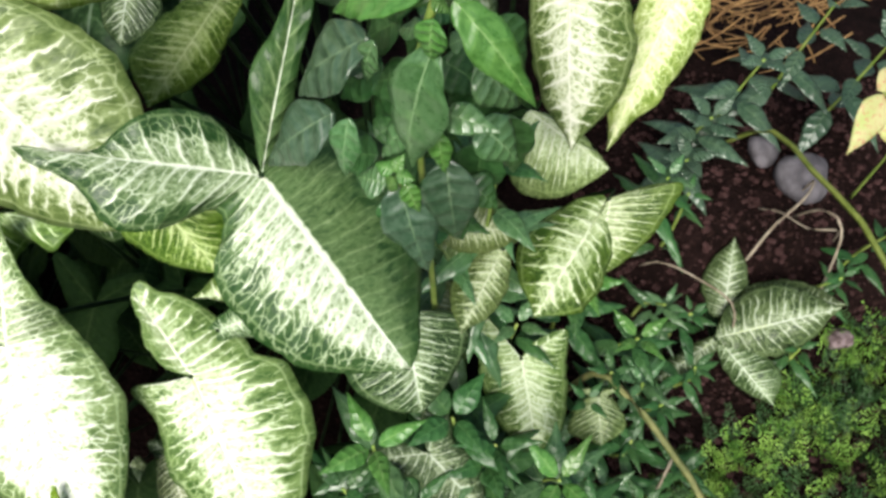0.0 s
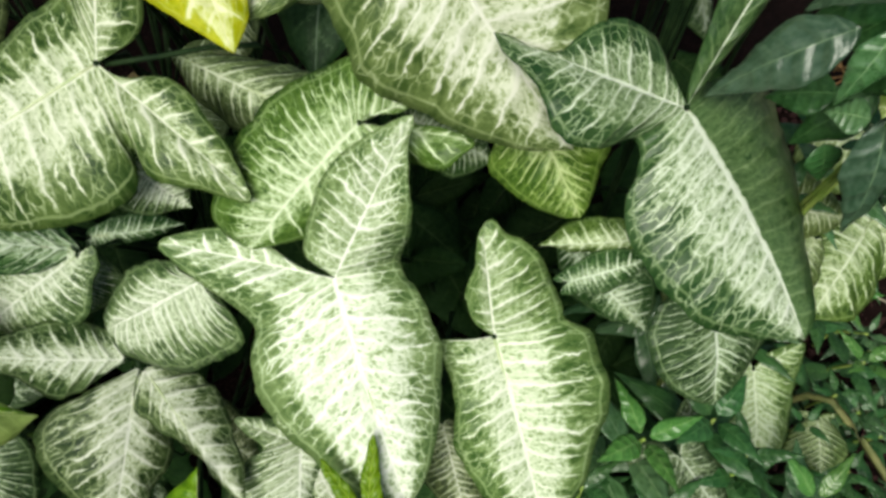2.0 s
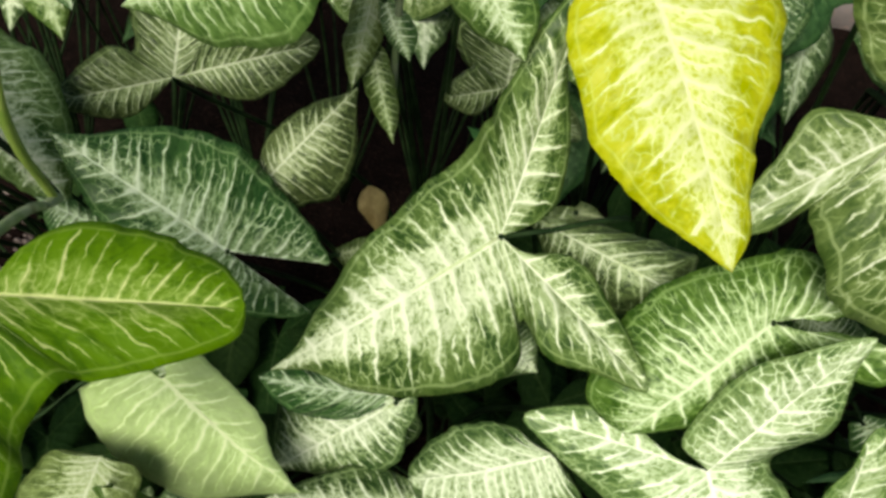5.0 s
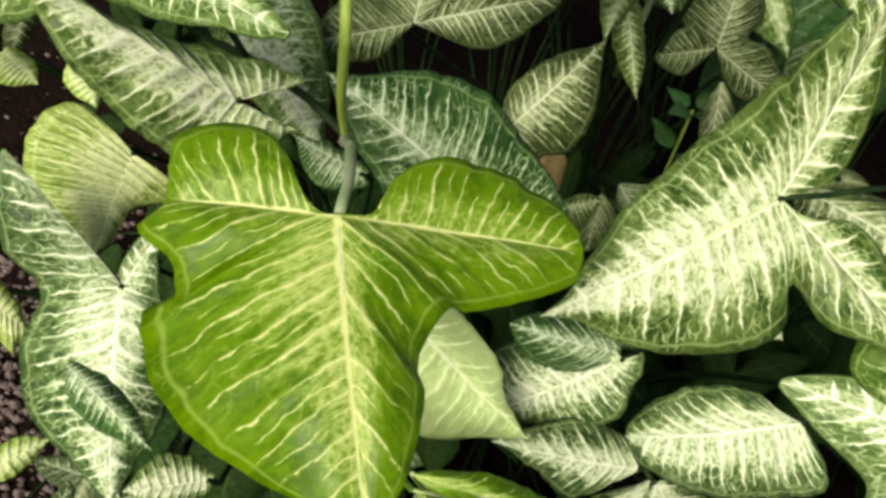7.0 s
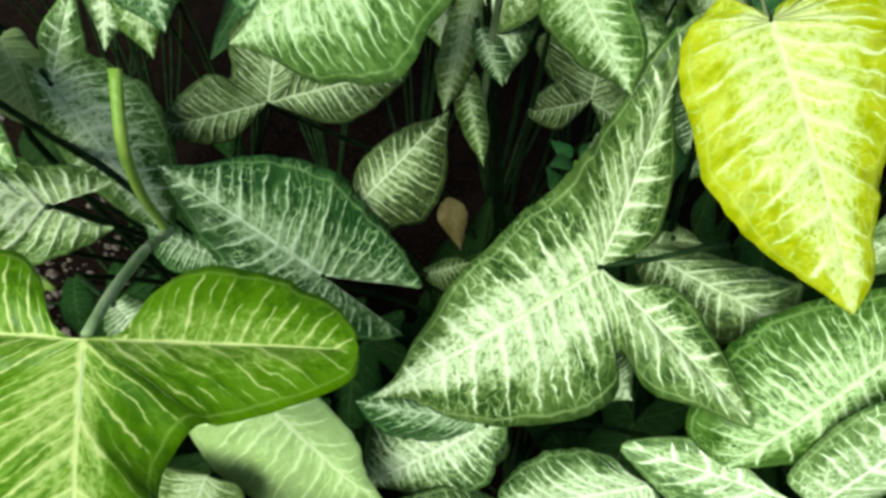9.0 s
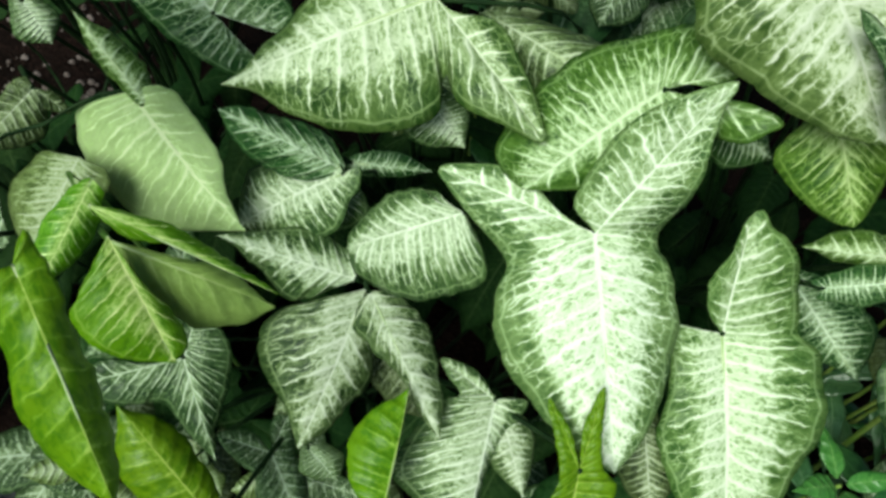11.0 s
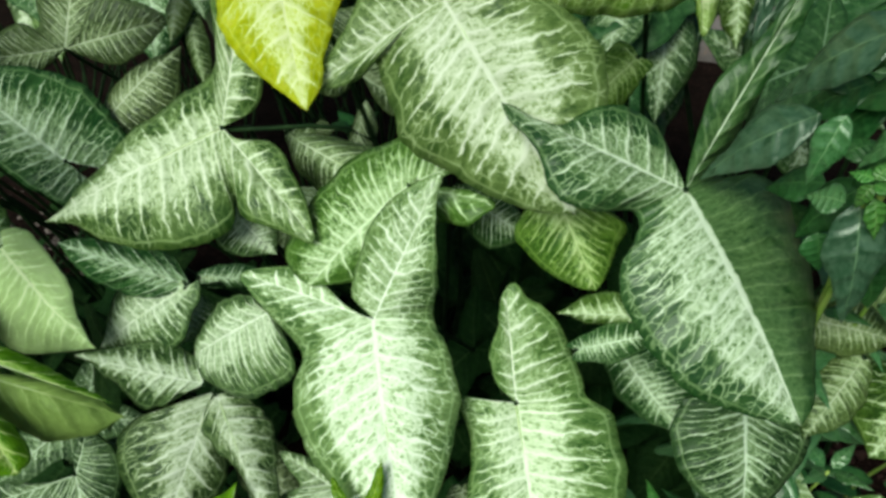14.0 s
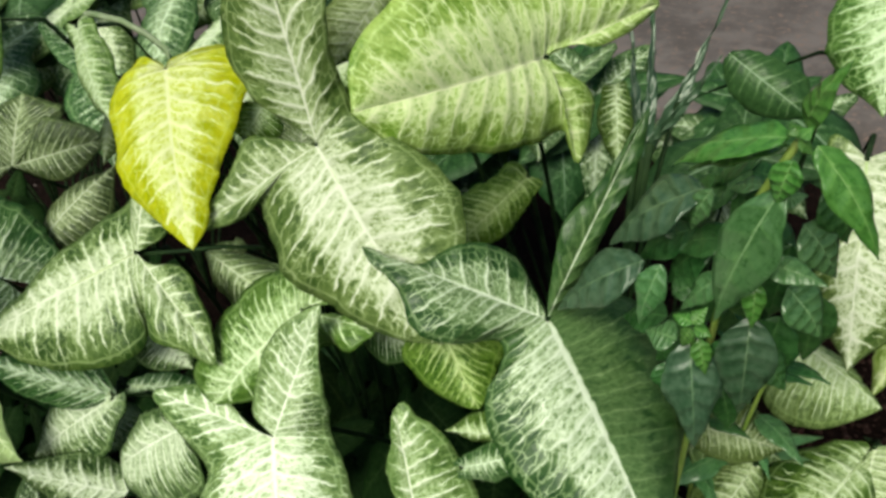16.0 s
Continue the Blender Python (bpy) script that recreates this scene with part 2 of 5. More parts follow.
STYLE = {
    "bright": leaf_material("bright_variegated_leaf", (0.0585, 0.113, 0.0265), (0.168, 0.239, 0.084), (0.893, 0.912, 0.822), 0.62, 1.0, 0.5, 9.4, 0.42, 0.18, 0.5, 0.6, 0.75, 0.76),
    "pale": leaf_material("pale_variegated_leaf", (0.0468, 0.101, 0.0172), (0.143, 0.22, 0.063), (0.864, 0.893, 0.761), 0.58, 1.0),
    "white": leaf_material("white_variegated_leaf", (0.032, 0.0718, 0.0211), (0.144, 0.205, 0.0916), (0.816, 0.854, 0.757), 0.62, 1.0),
    "mid": leaf_material("variegated_leaf", (0.025, 0.0663, 0.00936), (0.105, 0.172, 0.042), (0.845, 0.883, 0.73), 0.56, 1.0),
    "mid_green": leaf_material("green_variegated_leaf", (0.0218, 0.0601, 0.00546), (0.0865, 0.155, 0.0227), (0.71, 0.787, 0.564), 0.4, 1.0, 0.5, 7.4),
    "grey": leaf_material("grey_variegated_leaf", (0.0156, 0.0468, 0.00936), (0.0798, 0.134, 0.042), (0.826, 0.864, 0.745), 0.5, 1.0, 0.4),
    "dark": leaf_material("dark_veined_leaf", (0.0116, 0.0516, 0.0105), (0.0454, 0.113, 0.0294), (0.753, 0.839, 0.683), 0.36, 1.0, 0.6, 9.4, 0.38, 0.18, 0.55, 0.55),
    # dark leaf with cream streaks, its right half's shade put into the colour
    "streaked": leaf_material("cream_streaked_leaf_with_shaded_half", (0.014, 0.0515, 0.0101), (0.0462, 0.101, 0.0286), (0.73, 0.787, 0.662), 0.5, 0.9, 0.6, 10.5, 0.36, 0.18, 0.55, 0.6, 0.5, 0.75, 0.6, 0.65, 0.4),
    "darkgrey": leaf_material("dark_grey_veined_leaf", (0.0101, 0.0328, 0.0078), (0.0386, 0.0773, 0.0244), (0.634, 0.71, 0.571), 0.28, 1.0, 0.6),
    # dim styles: toned-down copies of the lit ones, shade put into the colour
    "dim": leaf_material("shade_dimmed_veined_leaf", (0.0182, 0.0355, 0.00913), (0.0775, 0.106, 0.0372), (0.603, 0.645, 0.489), 0.32, 1.0, 0.4),
    "mid_dim": leaf_material("shade_dimmed_olive_leaf", (0.0242, 0.0515, 0.00858), (0.0865, 0.127, 0.0344), (0.499, 0.557, 0.383), 0.34, 1.0, 0.4),
    "greydim": leaf_material("shade_dimmed_grey_green_leaf", (0.0185, 0.0419, 0.0107), (0.0651, 0.0997, 0.0358), (0.495, 0.559, 0.435), 0.3, 1.0, 0.5),
    "pale_dim": leaf_material("shade_dimmed_pale_leaf", (0.0702, 0.109, 0.025), (0.162, 0.218, 0.0731), (0.576, 0.624, 0.464), 0.46, 0.85, 0.3),
    "pale_green": leaf_material("pale_green_leaf", (0.0351, 0.092, 0.014), (0.116, 0.205, 0.0504), (0.691, 0.787, 0.578), 0.5, 1.0, 0.4),
    "lime_pale": leaf_material("pale_lime_leaf", (0.16, 0.28, 0.03), (0.38, 0.5, 0.13), (0.88, 0.92, 0.6), 0.56, 0.95, 0.3, 8.6, 0.42, 0.2, 0.5, 0.7, 0.5, 0.7),
    "underside": leaf_material("plain_yellow_green_underside", (0.21, 0.30, 0.07), (0.27, 0.37, 0.10), (0.44, 0.52, 0.22), 0.2, 0.6, 0.3, 8.0, 0.5, 0.2, 0.7, 0.2),
    "lime_mid": leaf_material("lime_variegated_leaf", (0.038, 0.105, 0.008), (0.135, 0.25, 0.035), (0.62, 0.75, 0.36), 0.38, 1.0, 0.4),
    "lime": leaf_material("fresh_lime_leaf", (0.085, 0.195, 0.004), (0.17, 0.3, 0.008), (0.5, 0.62, 0.14), 0.2, 0.5, 0.5, 8.0, 0.35, 0.25, 0.55, 0.25),
    "green": leaf_material("fresh_green_leaf", (0.062, 0.168, 0.002), (0.125, 0.275, 0.004), (0.72, 0.79, 0.36), 0.34, 0.95, 0.7, 8.6, 0.4, 0.2, 0.3, 0.3, 0.3, 0.5, 0.5),
    "yellow": leaf_material("yellow_leaf", (0.43, 0.48, 0.003), (0.62, 0.64, 0.025), (0.92, 0.93, 0.58), 0.5, 0.95, 0.6, 8.0, 0.36, 0.3, 1.0, 0.5, 0.7, 0.7, 0.75),
    "smooth": leaf_material("smooth_green_leaf", (0.0172, 0.0585, 0.0156), (0.042, 0.105, 0.0336), (0.288, 0.403, 0.278), 0.15, 0.5, 0.5, 7.0, 0.4, 0.18, 0.4, 0.2),
    "back": leaf_material("pale_leaf_underside", (0.38, 0.48, 0.20), (0.45, 0.55, 0.26), (0.74, 0.80, 0.52), 0.3, 0.95, 0.3, 8.0, 0.55, 0.15, 0.6, 0.3),
}
# near-black green: the shade of the gaps is put into the colour
STYLE["deep"] = leaf_material("gap_shade_leaf", (0.008, 0.026, 0.005), (0.015, 0.04, 0.009), (0.05, 0.085, 0.03), 0.15, 0.5, 0.5, 9.0, 0.6, 0.05, spec=0.1)
HERB_LEAF = leaf_material("dark_herb_leaf", (0.045, 0.125, 0.036), (0.09, 0.195, 0.075), (0.26, 0.39, 0.22), 0.12, 0.3, 0.5, 6.0, 0.3, 0.18, 0.4, 0.1, 0.0, 0.4, 0.5, 0.0, 0.9)
HERB_TIP = leaf_material("bright_herb_leaf", (0.048, 0.15, 0.024), (0.095, 0.235, 0.05), (0.28, 0.43, 0.18), 0.2, 0.3, 0.5, 6.0, 0.3, 0.2, 0.4, 0.1, 0.1, 0.4, 0.5, 0.0, 0.6)
# darker copy of the herb leaf; shade of low and rear leaves painted in
LOW_HERB = leaf_material("deep_green_and_shaded_herb_leaf", (0.018, 0.07, 0.016), (0.045, 0.125, 0.035), (0.12, 0.23, 0.09), 0.12, 0.2, 0.5, 6.0, 0.36, 0.15, 0.3, 0.1, 0.0, 0.4, 0.5, 0.0, 0.5)
# blue-green herbs; on the tall herb the blue paints the sky's reflection
BLUE_AND_SHEEN_HERB = leaf_material("blue_green_and_sky_sheen_leaf", (0.03, 0.075, 0.036), (0.07, 0.125, 0.075), (0.16, 0.235, 0.15), 0.12, 0.2, 0.5, 7.0, 0.32, 0.15, 0.6, 0.1, 0.0, 0.4, 0.5, 0.0, 0.8)
PETIOLE = plain_material("green_petiole", (0.10, 0.20, 0.03), (0.18, 0.30, 0.07), 60, 0.45)
# petiole green darkened with the gaps' shade; also serves stalks that are dark
SHADED_DARK_PETIOLE = plain_material("shaded_dark_petiole", (0.008, 0.02, 0.007), (0.02, 0.04, 0.014), 60, 0.6, spec=0.12)
GREY_PETIOLE = plain_material("grey_green_petiole", (0.20, 0.27, 0.14), (0.32, 0.36, 0.25), 60, 0.5)
LIME_STEM = plain_material("lime_stem", (0.20, 0.32, 0.05), (0.33, 0.42, 0.10), 60, 0.45)
RIB = plain_material("pale_midrib", (0.42, 0.52, 0.26), (0.58, 0.64, 0.40), 80, 0.45, 0.2)
ROOT = plain_material("dry_root", (0.20, 0.16, 0.11), (0.36, 0.31, 0.23), 90, 0.8)
OLIVE_STEM = plain_material("olive_stem", (0.12, 0.16, 0.025), (0.21, 0.25, 0.055), 60, 0.5)
BROWN = plain_material("brown_stem", (0.10, 0.12, 0.035), (0.20, 0.20, 0.07), 60, 0.7)
# soil darker than its own tone: the shade under the leaves is painted in
SOIL = plain_material("dark_shaded_soil", (0.006, 0.0035, 0.003), (0.011, 0.006, 0.0055), 26, 0.95, 1.0, 0.012, 0.04, (0.028, 0.015, 0.013))
CRUMB = plain_material("red_soil_crumbs", (0.022, 0.011, 0.010), (0.045, 0.022, 0.021), 60, 0.95, 0.8, 0.004, 0.08, (0.085, 0.05, 0.046))
WALL = plain_material("pinkish_grey_concrete", (0.085, 0.07, 0.074), (0.145, 0.12, 0.127), 9, 0.9, 0.6, 0.004, 0.2, (0.17, 0.12, 0.115))
STONE = plain_material("grey_stone", (0.075, 0.07, 0.078), (0.15, 0.14, 0.155), 40, 0.8, 0.7, 0.004)
GRAVEL = plain_material("pink_grey_gravel", (0.07, 0.045, 0.042), (0.26, 0.20, 0.205), 140, 0.85, 0.7)
DEAD = plain_material("dead_leaf", (0.20, 0.14, 0.05), (0.36, 0.27, 0.12), 60, 0.7, 0.6)
FERN = plain_material("light_fern", (0.07, 0.18, 0.018), (0.20, 0.35, 0.055), 40, 0.55)
FERN_DARK = plain_material("dark_fern", (0.018, 0.065, 0.014), (0.05, 0.12, 0.028), 40, 0.55)
COIR = plain_material("rusty_coir", (0.15, 0.08, 0.03), (0.27, 0.16, 0.06), 70, 0.85)
RED_EDGE = plain_material("red_edged_leaf", (0.34, 0.40, 0.13), (0.44, 0.42, 0.20), 45, 0.5, c=(0.42, 0.16, 0.10))


# ---- builders ----
def part(name, bm, material, parent=None, label="", m=None):
    """Link a bmesh as one mesh object, under a parent if one is given; m is its pose in the world."""
    me = bpy.data.meshes.new(name)
    bm.to_mesh(me)
    bm.free()
    for p in me.polygons:
        p.use_smooth = True
    me.materials.append(material)
    ob = new(name, me)
    m = m or Matrix()
    if parent:
        ob.parent = parent
        up = parent.matrix_basis.copy()
        if parent.parent:
            up = parent.parent.matrix_basis @ up
        ob.matrix_basis = up.inverted() @ m
    else:
        ob.matrix_basis = m
    if label:
        ob["label"] = label
    return ob


def spline(points, n):
    """n points evenly along a smooth curve through the given points."""
    p = [Vector(v) for v in points]
    p = [p[0] * 2 - p[1]] + p + [p[-1] * 2 - p[-2]]
    fine = []
    for i in range(1, len(p) - 2):
        for k in range(12):
            t = k / 12
            fine.append(0.5 * (2 * p[i] + (p[i + 1] - p[i - 1]) * t + (2 * p[i - 1] - 5 * p[i] + 4 * p[i + 1] - p[i + 2]) * t * t
                               + (3 * p[i] - p[i - 1] - 3 * p[i + 1] + p[i + 2]) * t ** 3))
    fine.append(p[-2])
    run = [0.0]
    for a, b in zip(fine, fine[1:]):
        run.append(run[-1] + (b - a).length)
    out, j = [], 0
    for k in range(n):
        s = run[-1] * k / (n - 1)
        while j < len(run) - 2 and run[j + 1] < s:
            j += 1
        f = (s - run[j]) / max(1e-9, run[j + 1] - run[j])
        out.append(fine[j].lerp(fine[j + 1], min(1, max(0, f))))
    return out


def tube(points, r0, r1, sides=6, n=14):
    """A tapered tube along a smooth curve."""
    bm = bmesh.new()
    path = spline(points, n)
    rings = []
    for i, p in enumerate(path):
        d = (path[min(i + 1, n - 1)] - path[max(i - 1, 0)]).normalized()
        a = d.orthogonal().normalized()
        b = d.cross(a)
        r = r0 + (r1 - r0) * i / (n - 1)
        rings.append([bm.verts.new(p + (a * math.cos(2 * math.pi * k / sides) + b * math.sin(2 * math.pi * k / sides)) * r) for k in range(sides)])
    for u, v in zip(rings, rings[1:]):
        for k in range(sides):
            bm.faces.new((u[k], u[(k + 1) % sides], v[(k + 1) % sides], v[k]))
    bm.faces.new(rings[0][::-1])
    bm.faces.new(rings[-1])
    bmesh.ops.recalc_face_normals(bm, faces=bm.faces)
    return bm


def half_outline(lobe, side, width, s, taper=1.0, neck=0.8, inward=0.7, drop=0.32):
    """The margin of one half of an arrow-shaped leaf of length 1: from the base round the lobe to the tip, and which
    of its points are the lobe's end and the waist. s: -1 left, 1 right."""
    lobe, side = Vector(lobe), Vector(side)
    reach = lobe.length
    out = Vector((s * lobe.y, -s * lobe.x, 0))  # outward of the lobe's own rib
    if reach > 1e-6:
        out.normalize()
    tip = Vector((0, -1, 0))
    low = side.lerp(tip, 0.5) + Vector((side.x * 0.2 * taper, 0, side.z * 0.3))
    near = side.lerp(tip, 0.82) + Vector((side.x * 0.04 * taper, 0, side.z * 0.2))
    if reach > 0.3:
        inner = lobe * 0.42 - out * reach * width * inward
        shoulder = lobe * 0.8 - out * reach * width * 0.62 * inward
        brow = lobe * 0.82 + out * reach * width * 0.5
        outer = lobe * 0.45 + out * reach * width
        waist = Vector((side.x * neck, min(-0.04, side.y * drop), side.z * 0.7))
        if (outer.x - waist.x) * s < 0:
            waist = waist.lerp(outer, 0.35)
        return [Vector(), inner, shoulder, lobe, brow, outer, waist, side, low, near, tip], 3, 6
    shoulder = Vector((side.x * 0.76, side.y * 0.38, side.z * 0.7))
    if abs(lobe.x) > 0.6 * abs(side.x):
        shoulder = lobe.lerp(side, 0.5) + Vector((side.x * 0.12, 0, 0))
        return [Vector(), lobe * 0.55 + Vector((0, 0.04, 0)), lobe, shoulder, side, low, near, tip], 0, 2
    return [Vector(), lobe * 1.0, shoulder, side, low, near, tip], 0, 1


def leaf_mesh(size, lobes, sides, widths, bow=0.05, arch=0.05, ruffle=0.012, seed=0, nq=64, nr=6, thick=0.0006, taper=1.0, necks=(0.8, 0.8), halves=None):
    """A leaf blade: both halves between the ribs and the margin, with real thickness, and the vein map on it. halves: for
    each half the turning points of its margin, which of them ends the lobe (or None) and which is the waist."""
    rng = random.Random(seed)
    bm = bmesh.new()
    uvl = bm.loops.layers.uv.new("vein")
    zone = bm.loops.layers.uv.new("zone")
    grids = []
    wave, turn = rng.uniform(10, 15), rng.uniform(0, 6)
    for s in (-1, 1):
        k = 0 if s < 0 else 1
        if halves:
            turns, at_lobe, at_waist = halves[k]
            ctrl = [Vector()] + [Vector(v) for v in turns] + [Vector((0, -1, 0))]
            lobe = ctrl[at_lobe + 1] if at_lobe is not None else Vector()
            at_lobe, at_waist = (0 if at_lobe is None else at_lobe + 1), at_waist + 1
        else:
            ctrl, at_lobe, at_waist = half_outline(lobes[k], sides[k], widths[k], s, taper, necks[k], widths[k + 2] if len(widths) > 2 else 0.7, necks[k + 2] if len(necks) > 2 else 0.32)
            lobe = Vector(lobes[k])
        edge = spline(ctrl, nq)
        total = sum((b - a).length for a, b in zip(edge, edge[1:]))

        def share(i):
            n = min(range(nq), key=lambda e: (edge[e] - ctrl[i]).length)
            return n / (nq - 1)

        qa, qb = (share(at_lobe), share(at_waist)) if at_lobe else (0.0, share(at_waist))
        rows = []
        for i, e in enumerate(edge):
            q = i / (nq - 1)
            wear = 0.022 * noise.noise(Vector((q * total * 7, s * 5.0, seed * 0.7))) + 0.011 * noise.noise(Vector((q * total * 19, s * 5.0, seed * 0.7)))
            e = e + Vector((s * wear, wear * 0.4, 0)) * min(1.0, 6 * q, 6 * (1 - q))
            if q < qa:
                spine = lobe * (0.95 * (q / qa) ** 1.3)
            elif q < qb and at_lobe:
                spine = lobe * (0.95 * (1 - (q - qa) / (qb - qa)) ** 1.3)
            else:
                f = max(0.0, (q - qb) / (1 - qb)) ** 1.3
                spine = Vector((0, -f, arch * math.sin(math.pi * f)))
            row = []
            for j in range(nr + 1):
                r = j / nr
                p = spine.lerp(e, r)
                lift = bow * math.sin(math.pi * min(1.0, r * 1.05)) * min(1.0, (e - spine).length * 2.4)
                frill = ruffle * r ** 3 * math.sin(q * total * wave + turn + s) * min(1.0, 8 * (1 - q))
                p = p + Vector((0, 0, lift + frill))
                p += Vector((0, 0, 0.014)) * (noise.noise(Vector((p.x * 4 + seed, p.y * 4, 1.3))))
                blade = 1.0 if not at_lobe else min(1.0, max(0.0, (q - qb + 0.04) / 0.12))
                row.append((p * size, (q * total + (3.37 if s > 0 else 0.0), r), (blade, 1.0 if s > 0 else 0.0)))
            rows.append(row)
        grids.append((s, rows))
    for s, rows in grids:
        top = [[bm.verts.new(p) for p, _, _ in row] for row in rows]
        low = [[bm.verts.new(p - Vector((0, 0, thick))) for p, _, _ in row] for row in rows]

        def face(vs, cells, flip):
            if flip:
                vs, cells = vs[::-1], cells[::-1]
            fc = bm.faces.new(vs)
            for lp, (i, j) in zip(fc.loops, cells):
                lp[uvl].uv = rows[i][j][1]
                lp[zone].uv = rows[i][j][2]

        for i in range(nq - 1):
            for j in range(nr):
                cells = [(i, j), (i + 1, j), (i + 1, j + 1), (i, j + 1)]
                face([top[a][b] for a, b in cells], cells, s > 0)
                face([low[a][b] for a, b in cells], cells, s < 0)
            cells = [(i, nr), (i + 1, nr), (i + 1, nr), (i, nr)]
            face([top[i][nr], top[i + 1][nr], low[i + 1][nr], low[i][nr]], cells, s > 0)
    bmesh.ops.remove_doubles(bm, verts=bm.verts, dist=1e-5)
    return bm


COUNT = [0]


def plant(label, x, y, z=0.02):
    ob = new("arrowhead_plant")
    ob.empty_display_size = 0.05
    ob.matrix_basis = pose(x, y, z)
    return tagged(ob, label, "plant", "arrowhead plants in the bed")


def leaf(owner, style, at, turn, size, lobe_l, lobe_r, side_l, side_r, widths, necks=(0.8, 0.8), fold=(-0.05, -0.05), bow=0.055, arch=0.05, stalk=True):
    """One arrow-shaped leaf of a plant: where its stalk joins, how it is turned, its length, and in units of that
    length the ends of its two lobes and its widest points."""
    COUNT[0] += 1
    side_l, side_r = Vector(side_l) + Vector((0, 0, fold[0])), Vector(side_r) + Vector((0, 0, fold[1]))
    bm = leaf_mesh(size, (lobe_l, lobe_r), (side_l, side_r), widths, bow, arch, seed=COUNT[0], necks=necks)
    return hang_leaf(owner, style, at, turn, size, bm, arch, stalk)


def blade(owner, style, at, turn, size, left, right, marks, bow=0.05, arch=0.05, stalk=True):
    """One leaf whose margin is shaped to fit the camera's view: the turning points of its left and right half in units
    of its length, and for each half which of them ends the lobe and which is the waist."""
    COUNT[0] += 1
    bm = leaf_mesh(size, None, None, None, bow, arch, 0.010, COUNT[0], 84, 7, halves=((left, *marks[0]), (right, *marks[1])))
    return hang_leaf(owner, style, at, turn, size, bm, arch, stalk)


def hang_leaf(owner, style, at, turn, size, bm, arch, stalk):
    """The leaf's object with its midrib below the blade and its stalk down to the plant's foot."""
    m = pose(*at, *turn)
    ob = part("leaf", bm, STYLE[style], owner, LEAF_LABEL.get(style, ""), m)
    rib = tube([m @ Vector((0, -size * f, size * (arch * math.sin(math.pi * f)) - 0.0009)) for f in (0, 0.25, 0.5, 0.75, 0.93)], 0.0006 + 0.004 * size, 0.0003, 5, 10)
    part("midrib", rib, RIB, ob)
    if stalk:
        foot = owner.matrix_basis.translation
        base = Vector(at)
        back = m.to_3x3() @ Vector((0, 0.25, -1))
        p1 = base + back * 0.035
        p2 = foot.lerp(base, 0.45) + Vector((0, 0.05, 0.0))
        part("petiole", tube([base - back * 0.0008, p1, p2, foot], 0.0016, 0.0026), SHADED_DARK_PETIOLE, ob)
    return ob


LEAF_LABEL = {
    "yellow": "bright yellow leaf", "green": "fresh green leaf with cream veins", "lime": "young lime-green leaf",
    "dark": "dark green leaf with pale veins", "back": "leaf showing its pale plain underside", "pale": "creamy white variegated leaf",
    "dim": "olive leaf with pale veins, dimmed by shade in its colour", "white": "nearly white variegated leaf",
}


def blade_between(a, b, half, up, curl=0.12, seed=0):
    """A lance-shaped herb leaf from a to b in the world, half wide at its middle: its mesh and pose."""
    a, b = Vector(a), Vector(b)
    y = (a - b)
    size = y.length
    y.normalize()
    x = y.cross(Vector(up)).normalized()
    z = x.cross(y)
    m = Matrix((x, y, z)).transposed().to_4x4()
    m.translation = a
    w = half / size
    bm = leaf_mesh(size, ((-0.04, -0.02, 0), (0.04, -0.02, 0)), ((-w, -0.37, 0.07), (w, -0.37, 0.07)), (0.3, 0.3), 0.012, curl, 0.01, seed, 22, 4, 0.0004, 0.1)
    return bm, m


def herb_leaf(owner, a, b, half, material=None, up=(0.05, -0.75, 0.65)):
    COUNT[0] += 1
    bm, m = blade_between(a, b, half * 1.2, up, 0.1, COUNT[0])
    return part("leaf", bm, material or HERB_LEAF, owner, "", m)


def herb(label, foot, top, seed, whorls=4, reach=0.05, half=0.009, material=None, tip=None, group="leafy herbs", gap=0.0):
    """A small upright herb: a stem with crossed pairs of lance-shaped leaves, the youngest in a rosette at the top."""
    rng = random.Random(seed)
    ob = new("herb")
    ob.matrix_basis = Matrix.Translation(foot)
    tagged(ob, label, "herb", group)
    foot, top = Vector(foot), Vector(top)
    bend = foot.lerp(top, 0.5) + Vector((rng.uniform(-.01, .01), rng.uniform(-.01, .01), 0))
    part("stem", tube([foot, bend, top], 0.0022, 0.0012), LIME_STEM, ob)
    for k in range(whorls):
        f = 1 - k * (gap / (top - foot).length if gap else 0.16)
        p = foot.lerp(top, f)
        turn = rng.uniform(0, 1) + k * math.pi / 2
        long = reach * min(1.45, 0.62 + 0.22 * k) * rng.uniform(0.85, 1.15)
        for h in range(2 if k else 4):
            a = turn + h * (math.pi if k else math.pi / 2) + rng.uniform(-0.2, 0.2)
            d = Vector((math.cos(a), math.sin(a), rng.uniform(0.15, 0.5) - min(1.3, 0.22 * k)))
            d.normalize()
            herb_leaf(ob, p + d * 0.004, p + d * long, half * 0.54 * min(1.25, 0.7 + 0.15 * k) * rng.uniform(0.85, 1.15), (tip or HERB_TIP) if k == 0 else (material or HERB_LEAF), (0.01, -0.1, 1))
    return ob


# ---- structure ----
def height(x, y):
    """Height of the ground: a low rise of soil at the back of the bed."""
    f = min(1, max(0, (y - 0.29) / 0.14))
    g = min(1, max(0, (x - 0.02) / 0.16))
    b = 1 - min(1, max(0, (y - 0.65) / 0.3))
    h = 0.10 * f * f * (3 - 2 * f) * g * b
    return h + 0.014 * noise.noise(Vector((x * 9, y * 9, 0))) * (1 if abs(x) < 3 and abs(y) < 3 else 0)


